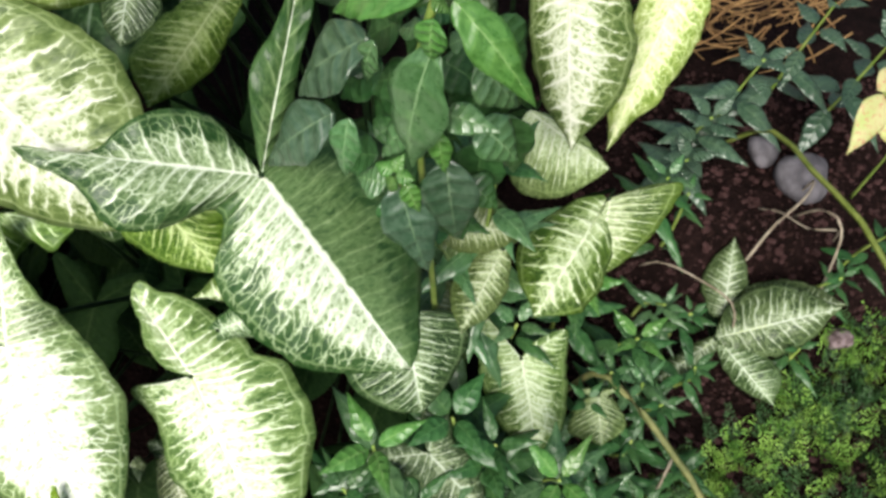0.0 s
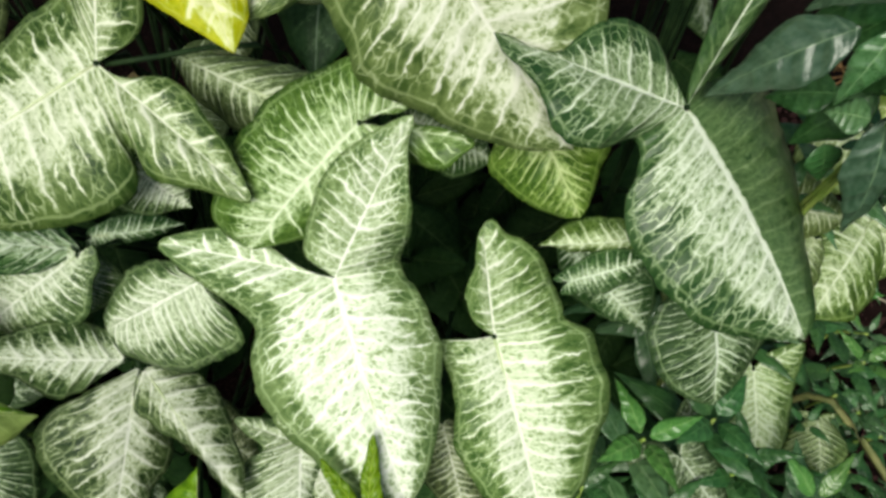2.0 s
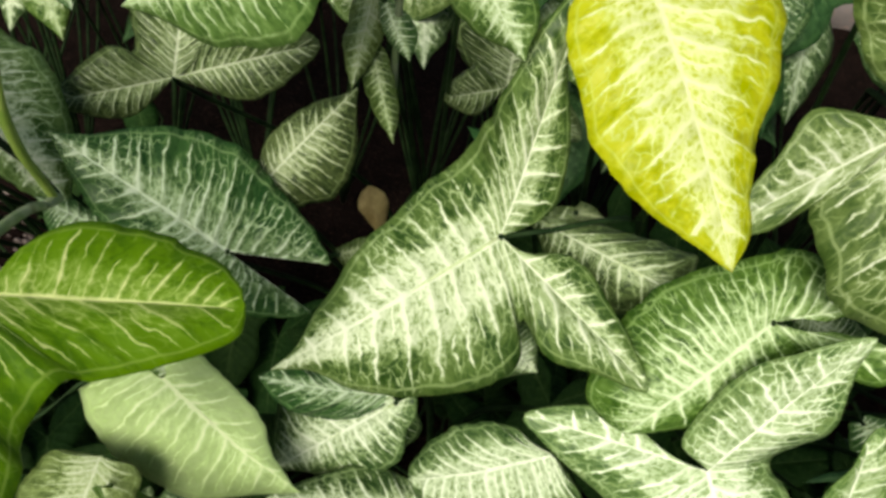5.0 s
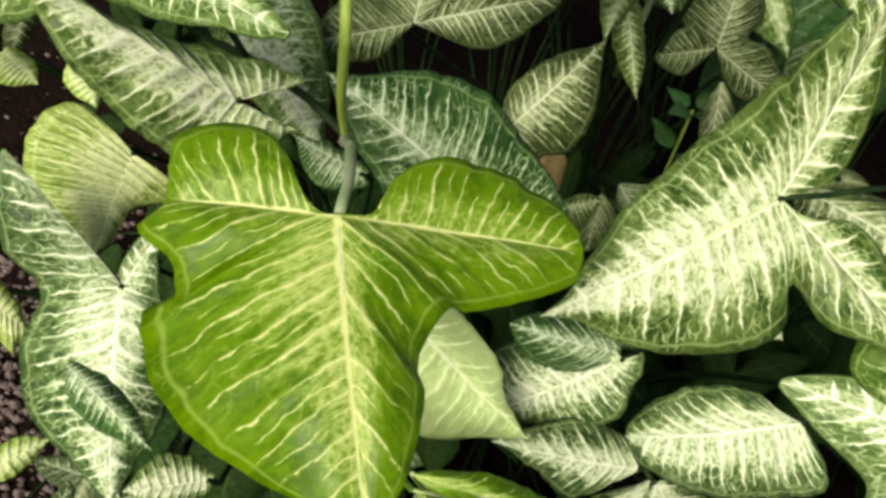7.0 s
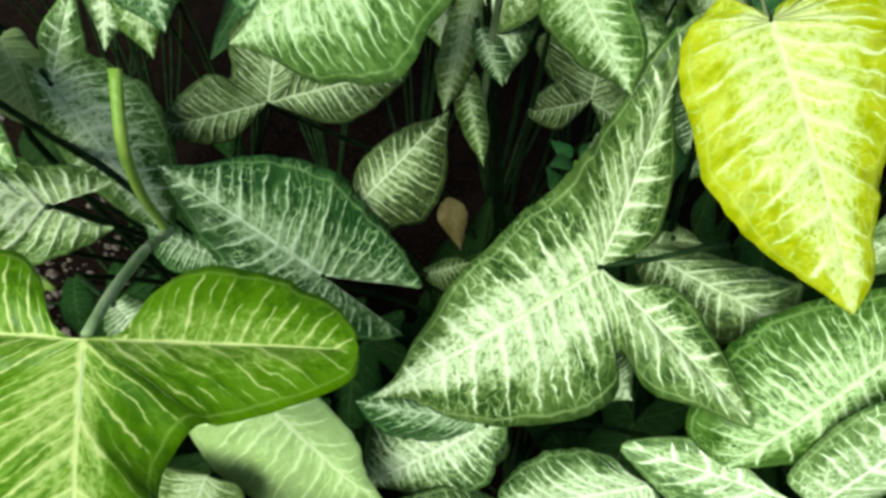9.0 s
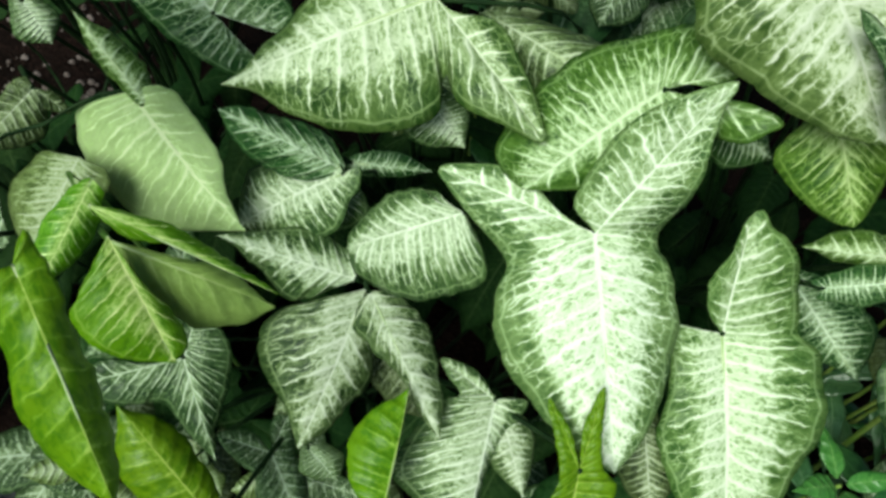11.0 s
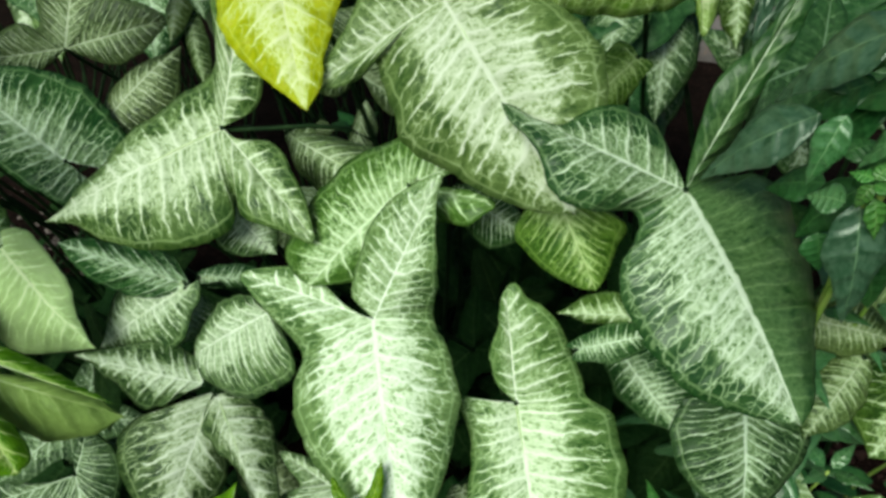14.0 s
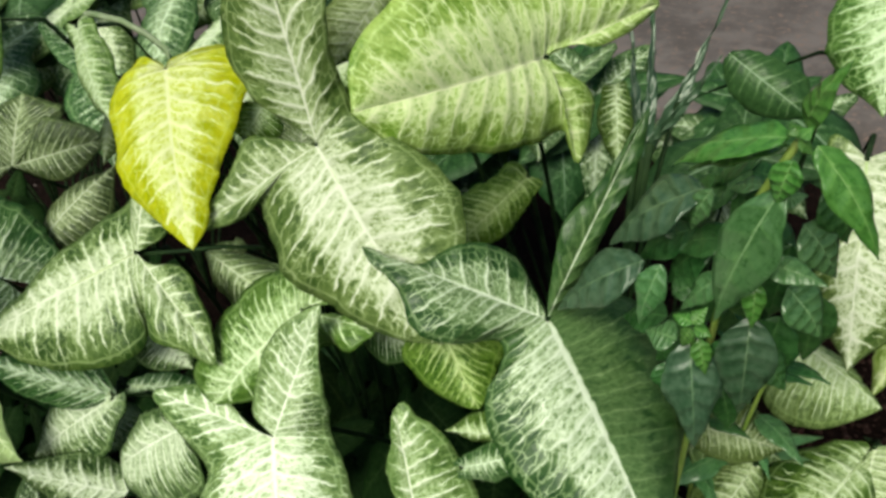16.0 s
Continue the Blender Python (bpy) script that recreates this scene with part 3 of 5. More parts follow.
def grid(name, xs, ys, z, material):
    bm = bmesh.new()
    vs = [[bm.verts.new((x, y, z(x, y))) for x in xs] for y in ys]
    for i in range(len(ys) - 1):
        for j in range(len(xs) - 1):
            bm.faces.new((vs[i][j], vs[i][j + 1], vs[i + 1][j + 1], vs[i + 1][j]))
    return part(name, bm, material)


def steps(far, near, n):
    inner = [-near + 2 * near * k / n for k in range(n + 1)]
    return [-far, -far / 10, -4] + inner + [4, far / 10, far]


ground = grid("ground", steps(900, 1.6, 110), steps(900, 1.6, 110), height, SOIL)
tagged(ground, "reddish-brown garden soil, darkened with the shade under the plants", "ground", kind="structure")

# worn concrete path behind the bed, with a rounded edge
xs = [-6 + 0.25 * k for k in range(49)]
bm = bmesh.new()
rows = []
for y, z in ((1.22, -0.05), (1.22, 0.03), (1.225, 0.043), (1.24, 0.05), (1.5, 0.05), (1.8, 0.052), (2.4, 0.05), (2.415, 0.04), (2.42, -0.05)):
    rows.append([bm.verts.new((x, y + 0.012 * noise.noise(Vector((x * 3, y, 2))), z)) for x in xs])
for a, b in zip(rows, rows[1:]):
    for k in range(len(xs) - 1):
        bm.faces.new((a[k], a[k + 1], b[k + 1], b[k]))
tagged(part("pavement", bm, WALL), "worn pinkish-grey concrete path behind the bed", "pavement", kind="structure")

# ---- arrowhead plants ----
p1 = plant("arrowhead vine with large creamy white leaves in front", -0.175, 0.299)
blade(p1, "bright", (-0.239, 0.148, 0.387), (35.2, -12.5, 19.0), 0.126, [(-0.08, 0.04, 0), (-0.18, 0.15, -0.01), (-0.33, 0.31, -0.02), (-0.65, 0.35, -0.04), (-0.54, 0.14, -0.03), (-0.38, -0.1, -0.04), (-0.44, -0.25, -0.04), (-0.44, -0.49, -0.05), (-0.31, -0.72, -0.03), (-0.13, -0.91, 0)], [(-0.08, 0.13, 0.02), (0.01, 0.27, 0.13), (0.18, 0.42, 0.29), (0.49, 0.47, 0.47), (0.44, 0.36, 0.4), (0.38, 0.13, 0.25), (0.27, -0.03, -0.06), (0.31, -0.18, -0.07), (0.32, -0.4, -0.08), (0.25, -0.65, -0.06), (0.13, -0.87, -0.01)], ((3, 5), (3, 6)))
blade(p1, "pale", (-0.153, 0.148, 0.339), (44.8, -8.4, 20.2), 0.130, [(-0.08, 0.01, 0.01), (-0.24, 0.06, 0.03), (-0.22, -0.16, 0.03), (-0.28, -0.37, 0.03), (-0.26, -0.61, 0.03), (-0.14, -0.85, 0.01)], [(-0.08, 0.12, 0.05), (-0.08, 0.24, 0.1), (-0.02, 0.38, 0.17), (0.04, 0.54, 0.24), (0.13, 0.5, 0.23), (0.25, 0.28, 0.14), (0.32, 0, 0), (0.42, -0.12, 0), (0.45, -0.3, 0), (0.39, -0.54, 0), (0.22, -0.81, 0)], ((None, 1), (3, 6)))
leaf(p1, "grey", (-0.262, 0.101, 0.26), (25, 8.5, 10.4), 0.085, (-0.48, 0.19, 0.02), (0.24, 0.02, 0.02), (-0.63, -0.64, -0.02), (0.08, -0.46, -0.02), (0.25, 0.25), (0.8, 0.8), (-0.05, -0.05))
leaf(p1, "grey", (-0.26, 0.102, 0.256), (25.4, -8.4, 33.8), 0.061, (-0.04, 0.1, 0.01), (0.07, 0.01, 0), (-0.3, -0.33, -0.01), (0.28, -0.41, -0.01), (0.3, 0.3), (0.8, 0.8), (-0.05, -0.05))
leaf(p1, "dark", (-0.104, 0.239, 0.304), (24.6, -37.5, 35.4), 0.078, (-0.08, 0.05, 0), (0.08, 0.04, 0), (-0.28, -0.41, -0.01), (0.37, -0.64, -0.01), (0.3, 0.3), (0.8, 0.8), (-0.05, -0.05))
leaf(p1, "mid_green", (-0.083, 0.172, 0.414), (22.5, 45.5, -73.3), 0.057, (-0.1, 0.03, 0), (0.09, 0.05, 0.01), (-0.21, -0.52, -0.02), (0.12, -0.48, -0.02), (0.3, 0.3), (0.8, 0.8), (-0.05, -0.05))
leaf(p1, "dark", (-0.123, 0.156, 0.391), (-32.6, -36.9, 121.3), 0.045, (-0.12, 0.08, 0.01), (0.08, 0.11, 0.01), (-0.25, -0.39, -0.01), (0.23, -0.51, -0.01), (0.3, 0.3), (0.8, 0.8), (-0.05, -0.05))
leaf(p1, "dim", (-0.177, 0.114, 0.288), (26.4, -11.3, 17.1), 0.062, (-0.11, 0, 0), (0.11, 0, 0), (-0.3, -0.48, -0.01), (0.29, -0.54, -0.01), (0.3, 0.3), (0.8, 0.8), (-0.05, -0.05))
blade(p1, "pale_dim", (-0.012, 0.247, 0.269), (41.2, -2.1, 3.7), 0.042, [(-0.38, -0.14, -0.04), (-0.32, -0.63, -0.03)], [(0.44, 0.01, -0.04), (0.46, -0.56, -0.04)], ((None, 0), (None, 0)))
p2 = plant("arrowhead vine with overlapping dark and cream leaves beside herbs", -0.102, 0.420)
blade(p2, "streaked", (-0.086, 0.198, 0.477), (35.1, -11.8, 36.0), 0.121, [(0, 0.13, 0.03), (-0.03, 0.31, 0.08), (-0.2, 0.41, 0.14), (-0.42, 0.4, 0.19), (-0.59, 0.54, 0.25), (-0.53, 0.33, 0.2), (-0.53, 0.15, 0.16), (-0.41, 0.05, 0.11), (-0.21, -0.02, -0.01), (-0.39, -0.22, -0.01), (-0.41, -0.42, -0.01), (-0.36, -0.68, -0.01), (-0.2, -0.86, 0)], [(0.07, 0.13, 0.08), (0.2, 0.31, 0.21), (0.38, 0.38, 0.32), (0.62, 0.53, 0.49), (0.52, 0.36, 0.37), (0.3, 0.18, 0.21), (0.23, 0.02, -0.17), (0.45, -0.06, -0.23), (0.46, -0.36, -0.23), (0.38, -0.62, -0.23), (0.2, -0.82, -0.08), (0.09, -0.94, -0.01)], ((4, 8), (3, 6)))
blade(p2, "pale", (-0.215, 0.224, 0.548), (48.2, -32.1, 27.1), 0.123, [(-0.1, 0.09, 0.01), (-0.25, 0.21, 0.02), (-0.44, 0.12, 0.03), (-0.69, 0.02, 0.04), (-0.47, -0.07, 0.03), (-0.38, -0.04, 0.01), (-0.42, -0.24, 0.01), (-0.43, -0.44, 0.01), (-0.32, -0.64, 0.01), (-0.17, -0.87, 0)], [(-0.01, 0.07, 0.03), (-0.09, 0.28, 0.09), (-0.06, 0.5, 0.18), (0.11, 0.62, 0.27), (0.32, 0.59, 0.3), (0.44, 0.4, 0.25), (0.32, 0.22, 0.16), (0.22, 0.03, 0.01), (0.32, -0.18, 0.01), (0.41, -0.44, 0.01), (0.37, -0.62, 0.01), (0.27, -0.75, 0.01), (0.12, -0.9, 0)], ((3, 5), (4, 7)))
blade(p2, "lime_pale", (-0.111, 0.304, 0.569), (-3.9, 72.8, -47.2), 0.115, [(-0.05, 0.08, 0.01), (0.02, 0.38, 0.03), (-0.12, 0.66, 0.06), (-0.31, 0.38, 0.04), (-0.41, 0.02, -0.02), (-0.47, -0.4, -0.02), (-0.4, -0.72, -0.01), (-0.24, -0.94, 0)], [(0.06, 0.07, 0), (0.25, 0.25, -0.01), (0.44, 0.22, -0.01), (0.58, 0.12, -0.02), (0.45, 0.07, -0.01), (0.38, 0.06, -0.02), (0.4, -0.17, -0.02), (0.34, -0.51, -0.02), (0.25, -0.76, -0.01), (0.12, -0.91, 0)], ((2, 4), (3, 5)))
blade(p2, "lime_mid", (-0.153, 0.209, 0.461), (52.2, -21.6, 24.6), 0.065, [(-0.42, -0.24, -0.06), (-0.44, -0.45, -0.06), (-0.29, -0.75, -0.03), (-0.14, -0.92, 0)], [(0.41, -0.54, -0.07), (0.29, -0.73, -0.04), (0.12, -0.92, -0.01)], ((None, 0), (None, 0)))
blade(p2, "darkgrey", (-0.027, 0.191, 0.343), (44.0, 7.6, 21.3), 0.073, [(-0.4, 0, -0.02), (-0.58, -0.26, -0.02), (-0.52, -0.62, -0.02), (-0.28, -0.87, 0)], [(0.55, -0.21, -0.04), (0.59, -0.46, -0.04), (0.35, -0.77, -0.02)], ((None, 0), (None, 0)))
leaf(p2, "mid_dim", (0.002, 0.239, 0.365), (-1, -32.4, 85.3), 0.051, (-0.21, 0.02, 0.01), (0.21, 0.08, 0.01), (-0.32, -0.45, 0), (0.49, -0.39, 0), (0.3, 0.3), (0.8, 0.8), (-0.05, -0.05))
leaf(p2, "mid_dim", (0.039, 0.231, 0.35), (25.3, 9.4, -25.3), 0.062, (-0.19, -0.03, 0), (0.05, 0.03, 0), (-0.32, -0.56, -0.01), (0.24, -0.48, -0.01), (0.3, 0.3), (0.8, 0.8), (-0.05, -0.05))
leaf(p2, "mid_dim", (-0.006, 0.245, 0.365), (30.9, -16.4, 89.6), 0.077, (-0.13, 0.03, -0.01), (0.05, 0.06, -0.01), (-0.36, -0.25, 0.01), (0.29, -0.53, 0.01), (0.3, 0.3), (0.8, 0.8), (-0.05, -0.05))
leaf(p2, "lime_mid", (-0.124, 0.324, 0.476), (33.8, 38.2, -16), 0.077, (-0.17, 0.01, 0), (0.13, 0.05, 0.01), (-0.3, -0.71, -0.01), (0.24, -0.47, -0.01), (0.3, 0.3), (0.8, 0.8), (-0.05, -0.05))
leaf(p2, "pale_dim", (-0.197, 0.301, 0.609), (63, 37.9, 9.2), 0.057, (-0.18, -0.01, 0), (0.12, 0.02, 0), (-0.36, -0.62, -0.01), (0.26, -0.5, -0.01), (0.3, 0.3), (0.8, 0.8), (-0.05, -0.05))
leaf(p2, "mid_green", (-0.077, 0.36, 0.528), (59.8, -6.5, 8.6), 0.053, (-0.13, 0.01, 0), (0.13, -0.01, 0), (-0.24, -0.38, -0.01), (0.18, -0.48, -0.01), (0.3, 0.3), (0.8, 0.8), (-0.05, -0.05), stalk=False)
leaf(p2, "mid_green", (-0.265, 0.259, 0.55), (54.6, 37.6, 13.1), 0.026, (-0.2, -0.13, 0), (0.16, -0.04, 0), (-0.54, -0.75, 0), (0.67, -0.46, 0), (0.3, 0.3), (0.8, 0.8), (-0.05, -0.05), stalk=False)
p3 = plant("arrowhead vine with one bright yellow hanging leaf", -0.275, 0.315)
blade(p3, "yellow", (-0.320, 0.251, 0.569), (34.8, -12.5, 23.0), 0.111, [(-0.03, 0.05, 0), (-0.15, 0.12, 0), (-0.3, -0.02, -0.01), (-0.34, -0.22, -0.01), (-0.33, -0.51, -0.01), (-0.22, -0.73, 0), (-0.07, -0.92, 0)], [(0.05, 0.05, 0), (0.23, 0.07, -0.01), (0.37, 0, -0.01), (0.43, -0.16, -0.01), (0.34, -0.39, -0.01), (0.18, -0.64, -0.01), (0.1, -0.88, 0)], ((None, 2), (None, 3)))
blade(p3, "mid_green", (-0.230, 0.195, 0.451), (42.3, 17.4, -36.2), 0.086, [(0.01, 0.08, 0.01), (0.14, 0.2, 0.04), (0.19, 0.38, 0.08), (-0.01, 0.41, 0.08), (-0.21, 0.35, -0.02), (-0.37, 0.06, -0.04), (-0.5, -0.26, -0.05), (-0.49, -0.65, -0.05), (-0.34, -0.99, 0), (-0.17, -1.05, 0)], [(0.11, 0.07, 0.02), (0.24, 0.22, 0.05), (0.53, 0.38, 0.1), (0.52, 0.16, 0.09), (0.29, -0.03, -0.08), (0.25, -0.32, -0.08), (0.2, -0.69, -0.06)], ((2, 4), (2, 4)))
leaf(p3, "dim", (-0.342, 0.255, 0.426), (1, -42.5, 66.2), 0.095, (0.01, 0.04, 0.01), (0.13, -0.33, -0.03), (-0.26, -0.64, -0.02), (0.23, -0.83, -0.02), (0.3, 0.3), (0.8, 0.8), (-0.05, -0.05))
leaf(p3, "dark", (-0.21, 0.219, 0.434), (28.3, -47.8, 55), 0.051, (-0.09, -0.08, 0), (0.03, 0.06, 0), (-0.39, -0.64, -0.01), (0.23, -0.5, -0.01), (0.3, 0.3), (0.8, 0.8), (-0.05, -0.05))
p4 = plant("arrowhead vine with folded cream-streaked leaves over a dark gap", -0.433, 0.318)
blade(p4, "mid", (-0.358, 0.212, 0.456), (24.3, 39.4, -36.9), 0.124, [(0, 0.21, 0.05), (-0.17, 0.35, 0.13), (-0.45, 0.46, 0.23), (-0.65, 0.61, 0.32), (-0.61, 0.44, 0.26), (-0.51, 0.28, 0.2), (-0.34, 0.07, -0.15), (-0.29, -0.19, -0.13), (-0.23, -0.46, -0.1), (-0.12, -0.71, -0.05), (-0.03, -0.87, 0)], [(0.1, 0.05, 0.03), (0.19, 0.19, 0.06), (0.38, 0.23, 0.11), (0.74, 0.19, 0.21), (0.61, 0.05, 0.17), (0.47, -0.08, 0.12), (0.32, -0.08, 0.01), (0.45, -0.17, 0.02), (0.47, -0.32, 0.02), (0.4, -0.55, 0.02), (0.23, -0.77, 0.01), (0.08, -0.88, 0)], ((3, 6), (3, 6)))
blade(p4, "dark", (-0.501, 0.211, 0.403), (-40.2, 20.8, -111.4), 0.103, [(-0.07, 0.09, 0.02), (-0.19, 0.22, 0.06), (-0.24, 0.47, 0.13), (-0.37, 0.22, 0.06), (-0.47, -0.07, -0.01), (-0.47, -0.37, -0.01), (-0.32, -0.65, -0.01), (-0.11, -0.85, 0)], [(0.05, 0.14, 0.01), (0.1, 0.36, 0.02), (0.02, 0.58, 0), (0.2, 0.31, 0.04), (0.29, -0.06, -0.01), (0.28, -0.37, -0.01), (0.16, -0.71, 0)], ((2, 4), (2, 4)))
leaf(p4, "dim", (-0.494, 0.258, 0.413), (-35.3, -30, 158.6), 0.075, (-0.27, 0, 0), (0.15, -0.06, 0), (-0.47, -0.27, -0.01), (0.23, -0.32, -0.01), (0.3, 0.3), (0.8, 0.8), (-0.05, -0.05))
leaf(p4, "mid_dim", (-0.454, 0.257, 0.356), (-13.2, -34.3, 122.1), 0.029, (-0.12, 0.03, 0), (0.13, 0.03, 0), (-0.47, -0.38, 0), (0.24, -0.56, 0), (0.3, 0.3), (0.8, 0.8), (-0.05, -0.05))
leaf(p4, "grey", (-0.358, 0.195, 0.407), (45.5, -27.8, 51.7), 0.044, (-0.06, 0.05, 0), (0.11, 0.01, 0), (-0.52, -0.38, 0), (0.35, -0.57, 0), (0.3, 0.3), (0.8, 0.8), (-0.05, -0.05))
p5 = plant("arrowhead vine with a large fresh green torn leaf", -0.538, 0.208)
blade(p5, "green", (-0.522, 0.091, 0.529), (14.6, -2.8, 23.4), 0.092, [(-0.11, 0.04, -0.01), (-0.14, 0.19, -0.01), (-0.22, 0.36, -0.02), (-0.39, 0.42, -0.03), (-0.55, 0.36, -0.03), (-0.6, 0.15, -0.03), (-0.69, 0.06, -0.04), (-0.56, -0.11, -0.03), (-0.62, -0.23, -0.15), (-0.72, -0.21, -0.17), (-0.69, -0.45, -0.17), (-0.49, -0.7, -0.11), (-0.21, -0.89, -0.02)], [(0.16, 0.01, -0.06), (0.19, 0.14, -0.07), (0.38, 0.25, -0.15), (0.63, 0.2, -0.25), (0.83, 0.06, -0.32), (0.89, -0.12, -0.35), (0.84, -0.24, -0.33), (0.47, -0.34, -0.19), (0.33, -0.35, -0.08), (0.24, -0.47, -0.06), (0.21, -0.65, -0.05), (0.17, -0.81, -0.02), (0.1, -0.93, 0)], ((5, 8), (5, 8)), stalk=False)
blade(p5, "back", (-0.526, 0.152, 0.378), (40.4, -39.8, 40.4), 0.108, [(-0.38, 0.15, -0.02), (-0.51, -0.03, -0.02), (-0.55, -0.32, -0.02), (-0.47, -0.61, -0.02), (-0.25, -0.82, -0.01)], [(0.16, -0.08, -0.01), (0.2, -0.29, -0.02), (0.16, -0.56, -0.01), (0.07, -0.73, 0), (0.01, -0.91, 0)], ((None, 0), (None, 0)), stalk=False)
leaf(p5, "mid_green", (-0.515, 0.148, 0.376), (-28.5, 19.1, -123.1), 0.070, (-0.06, -0.02, 0), (0.05, 0, 0), (-0.2, -0.38, -0.03), (0.11, -0.52, -0.03), (0.3, 0.3), (0.8, 0.8), (-0.05, -0.05), stalk=False)
leaf(p5, "dim", (-0.594, 0.141, 0.364), (32.2, 49, 9.2), 0.052, (-0.18, 0.02, 0), (0.47, 0.04, 0.01), (-0.18, -0.38, -0.01), (0.46, -0.37, -0.01), (0.3, 0.3), (0.8, 0.8), (-0.05, -0.05))
p6 = plant("arrowhead vine with dark veined leaves at the bed's end", -0.665, 0.317)
blade(p6, "pale", (-0.599, 0.164, 0.489), (-53.6, 29.3, -103.5), 0.090, [(-0.08, 0.07, 0.02), (-0.25, 0.22, 0.06), (-0.23, 0.03, 0.03), (-0.15, -0.2, -0.06), (-0.06, -0.54, -0.03), (-0.03, -0.82, -0.01)], [(0.04, 0.12, 0.01), (-0.01, 0.32, 0.02), (0.23, 0.11, 0.03), (0.37, -0.06, -0.07), (0.36, -0.22, -0.07), (0.29, -0.54, -0.06), (0.16, -0.8, -0.02)], ((1, 3), (1, 3)))
blade(p6, "mid", (-0.637, 0.175, 0.551), (22.1, 16.6, -79.9), 0.106, [(-0.12, 0.02, 0.01), (-0.24, 0.09, 0.02), (-0.5, -0.41, -0.05), (-0.55, -0.85, -0.02)], [(-0.12, 0.05, 0), (-0.1, 0.21, 0), (0.06, 0.35, 0), (0.35, 0.64, 0.01), (0.57, 0.83, 0.01), (0.49, 0.57, 0.01), (0.41, 0.3, 0.01), (0.2, -0.16, -0.03), (0.23, -0.44, -0.04), (0.24, -0.73, -0.03)], ((1, 2), (4, 7)))
blade(p6, "lime_pale", (-0.699, 0.191, 0.394), (27.3, 32.3, 14.2), 0.062, [(-0.57, 0.26, -0.05), (-0.83, -0.03, -0.07), (-0.79, -0.44, -0.07), (-0.56, -0.77, -0.03), (-0.22, -0.93, 0)], [(0.63, -0.18, -0.07), (0.46, -0.29, -0.07), (0.18, -0.49, -0.05), (0.11, -0.85, -0.01)], ((None, 0), (None, 0)))
leaf(p6, "pale", (-0.648, 0.242, 0.484), (49.1, -11.1, 51.3), 0.102, (-0.04, 0.15, 0.02), (0.35, 0.3, 0.05), (-0.2, -0.37, -0.02), (0.38, -0.29, -0.02), (0.3, 0.3), (0.8, 0.8), (-0.05, -0.05))
leaf(p6, "back", (-0.679, 0.257, 0.499), (56, 7, 45.3), 0.051, (-0.08, 0.07, 0), (0.17, 0.02, 0), (-0.34, -0.61, -0.01), (0.33, -0.42, -0.01), (0.3, 0.3), (0.8, 0.8), (-0.05, -0.05))
leaf(p6, "dark", (-0.565, 0.21, 0.402), (-29.3, 32, -108.8), 0.043, (-0.1, 0.03, 0), (0.09, 0.14, 0.01), (-0.15, -0.75, -0.01), (0.42, -0.43, -0.01), (0.3, 0.3), (0.8, 0.8), (-0.05, -0.05))
leaf(p6, "grey", (-0.598, 0.163, 0.412), (61.1, -9.6, 60.1), 0.028, (-0.13, 0.2, 0.01), (0.28, 0, 0), (-0.54, -0.57, 0), (0.48, -0.52, 0), (0.3, 0.3), (0.8, 0.8), (-0.05, -0.05))
leaf(p6, "dim", (-0.74, 0.21, 0.476), (48.8, 33.3, 25.3), 0.033, (-0.14, -0.06, 0), (0.14, 0.06, 0), (-0.2, -0.62, -0.01), (0.19, -0.47, -0.01), (0.3, 0.3), (0.8, 0.8), (-0.05, -0.05))
leaf(p6, "lime_pale", (-0.697, 0.18, 0.471), (52, 0, 48.4), 0.023, (-0.1, 0.03, 0), (0.2, -0.07, 0), (-0.35, -0.37, 0), (0.31, -0.6, 0), (0.3, 0.3), (0.8, 0.8), (-0.05, -0.05))
leaf(p6, "lime_pale", (-0.736, 0.178, 0.47), (49.6, -14.3, 63.8), 0.022, (0.01, 0.16, 0), (0.13, -0.03, 0), (-0.62, -0.36, 0), (0.33, -0.53, 0), (0.3, 0.3), (0.8, 0.8), (-0.05, -0.05))
leaf(p6, "lime_mid", (-0.734, 0.166, 0.492), (52.8, -4.9, 57.8), 0.019, (-0.1, 0.06, 0), (0.18, 0.05, 0), (-0.74, -0.64, 0), (0.3, -0.47, 0), (0.3, 0.3), (0.8, 0.8), (-0.05, -0.05))
p7 = plant("arrowhead vine with whitish leaves beside the gravel", -0.682, 0.172)
blade(p7, "grey", (-0.664, 0.113, 0.385), (40.6, 6.3, 15.9), 0.118, [(-0.16, 0.07, 0.03), (-0.27, 0.27, 0.06), (-0.41, 0.45, 0.1), (-0.46, 0.57, 0.12), (-0.49, 0.38, 0.1), (-0.48, 0.16, 0.07), (-0.38, -0.06, -0.08), (-0.45, -0.34, -0.1), (-0.43, -0.58, -0.09), (-0.26, -0.76, -0.04)], [(-0.02, 0.09, 0), (0.08, 0.25, 0), (0.19, 0.33, 0), (0.15, 0.16, 0), (0.16, -0.06, -0.07), (0.26, -0.18, -0.11), (0.24, -0.39, -0.11), (0.18, -0.64, -0.08)], ((3, 6), (2, 4)))
leaf(p7, "dark", (-0.648, 0.057, 0.411), (31.1, -1.2, 66.8), 0.053, (-0.04, -0.03, 0), (0.05, 0.02, 0), (-0.2, -0.43, -0.02), (0.17, -0.44, -0.02), (0.3, 0.3), (0.8, 0.8), (-0.05, -0.05), stalk=False)
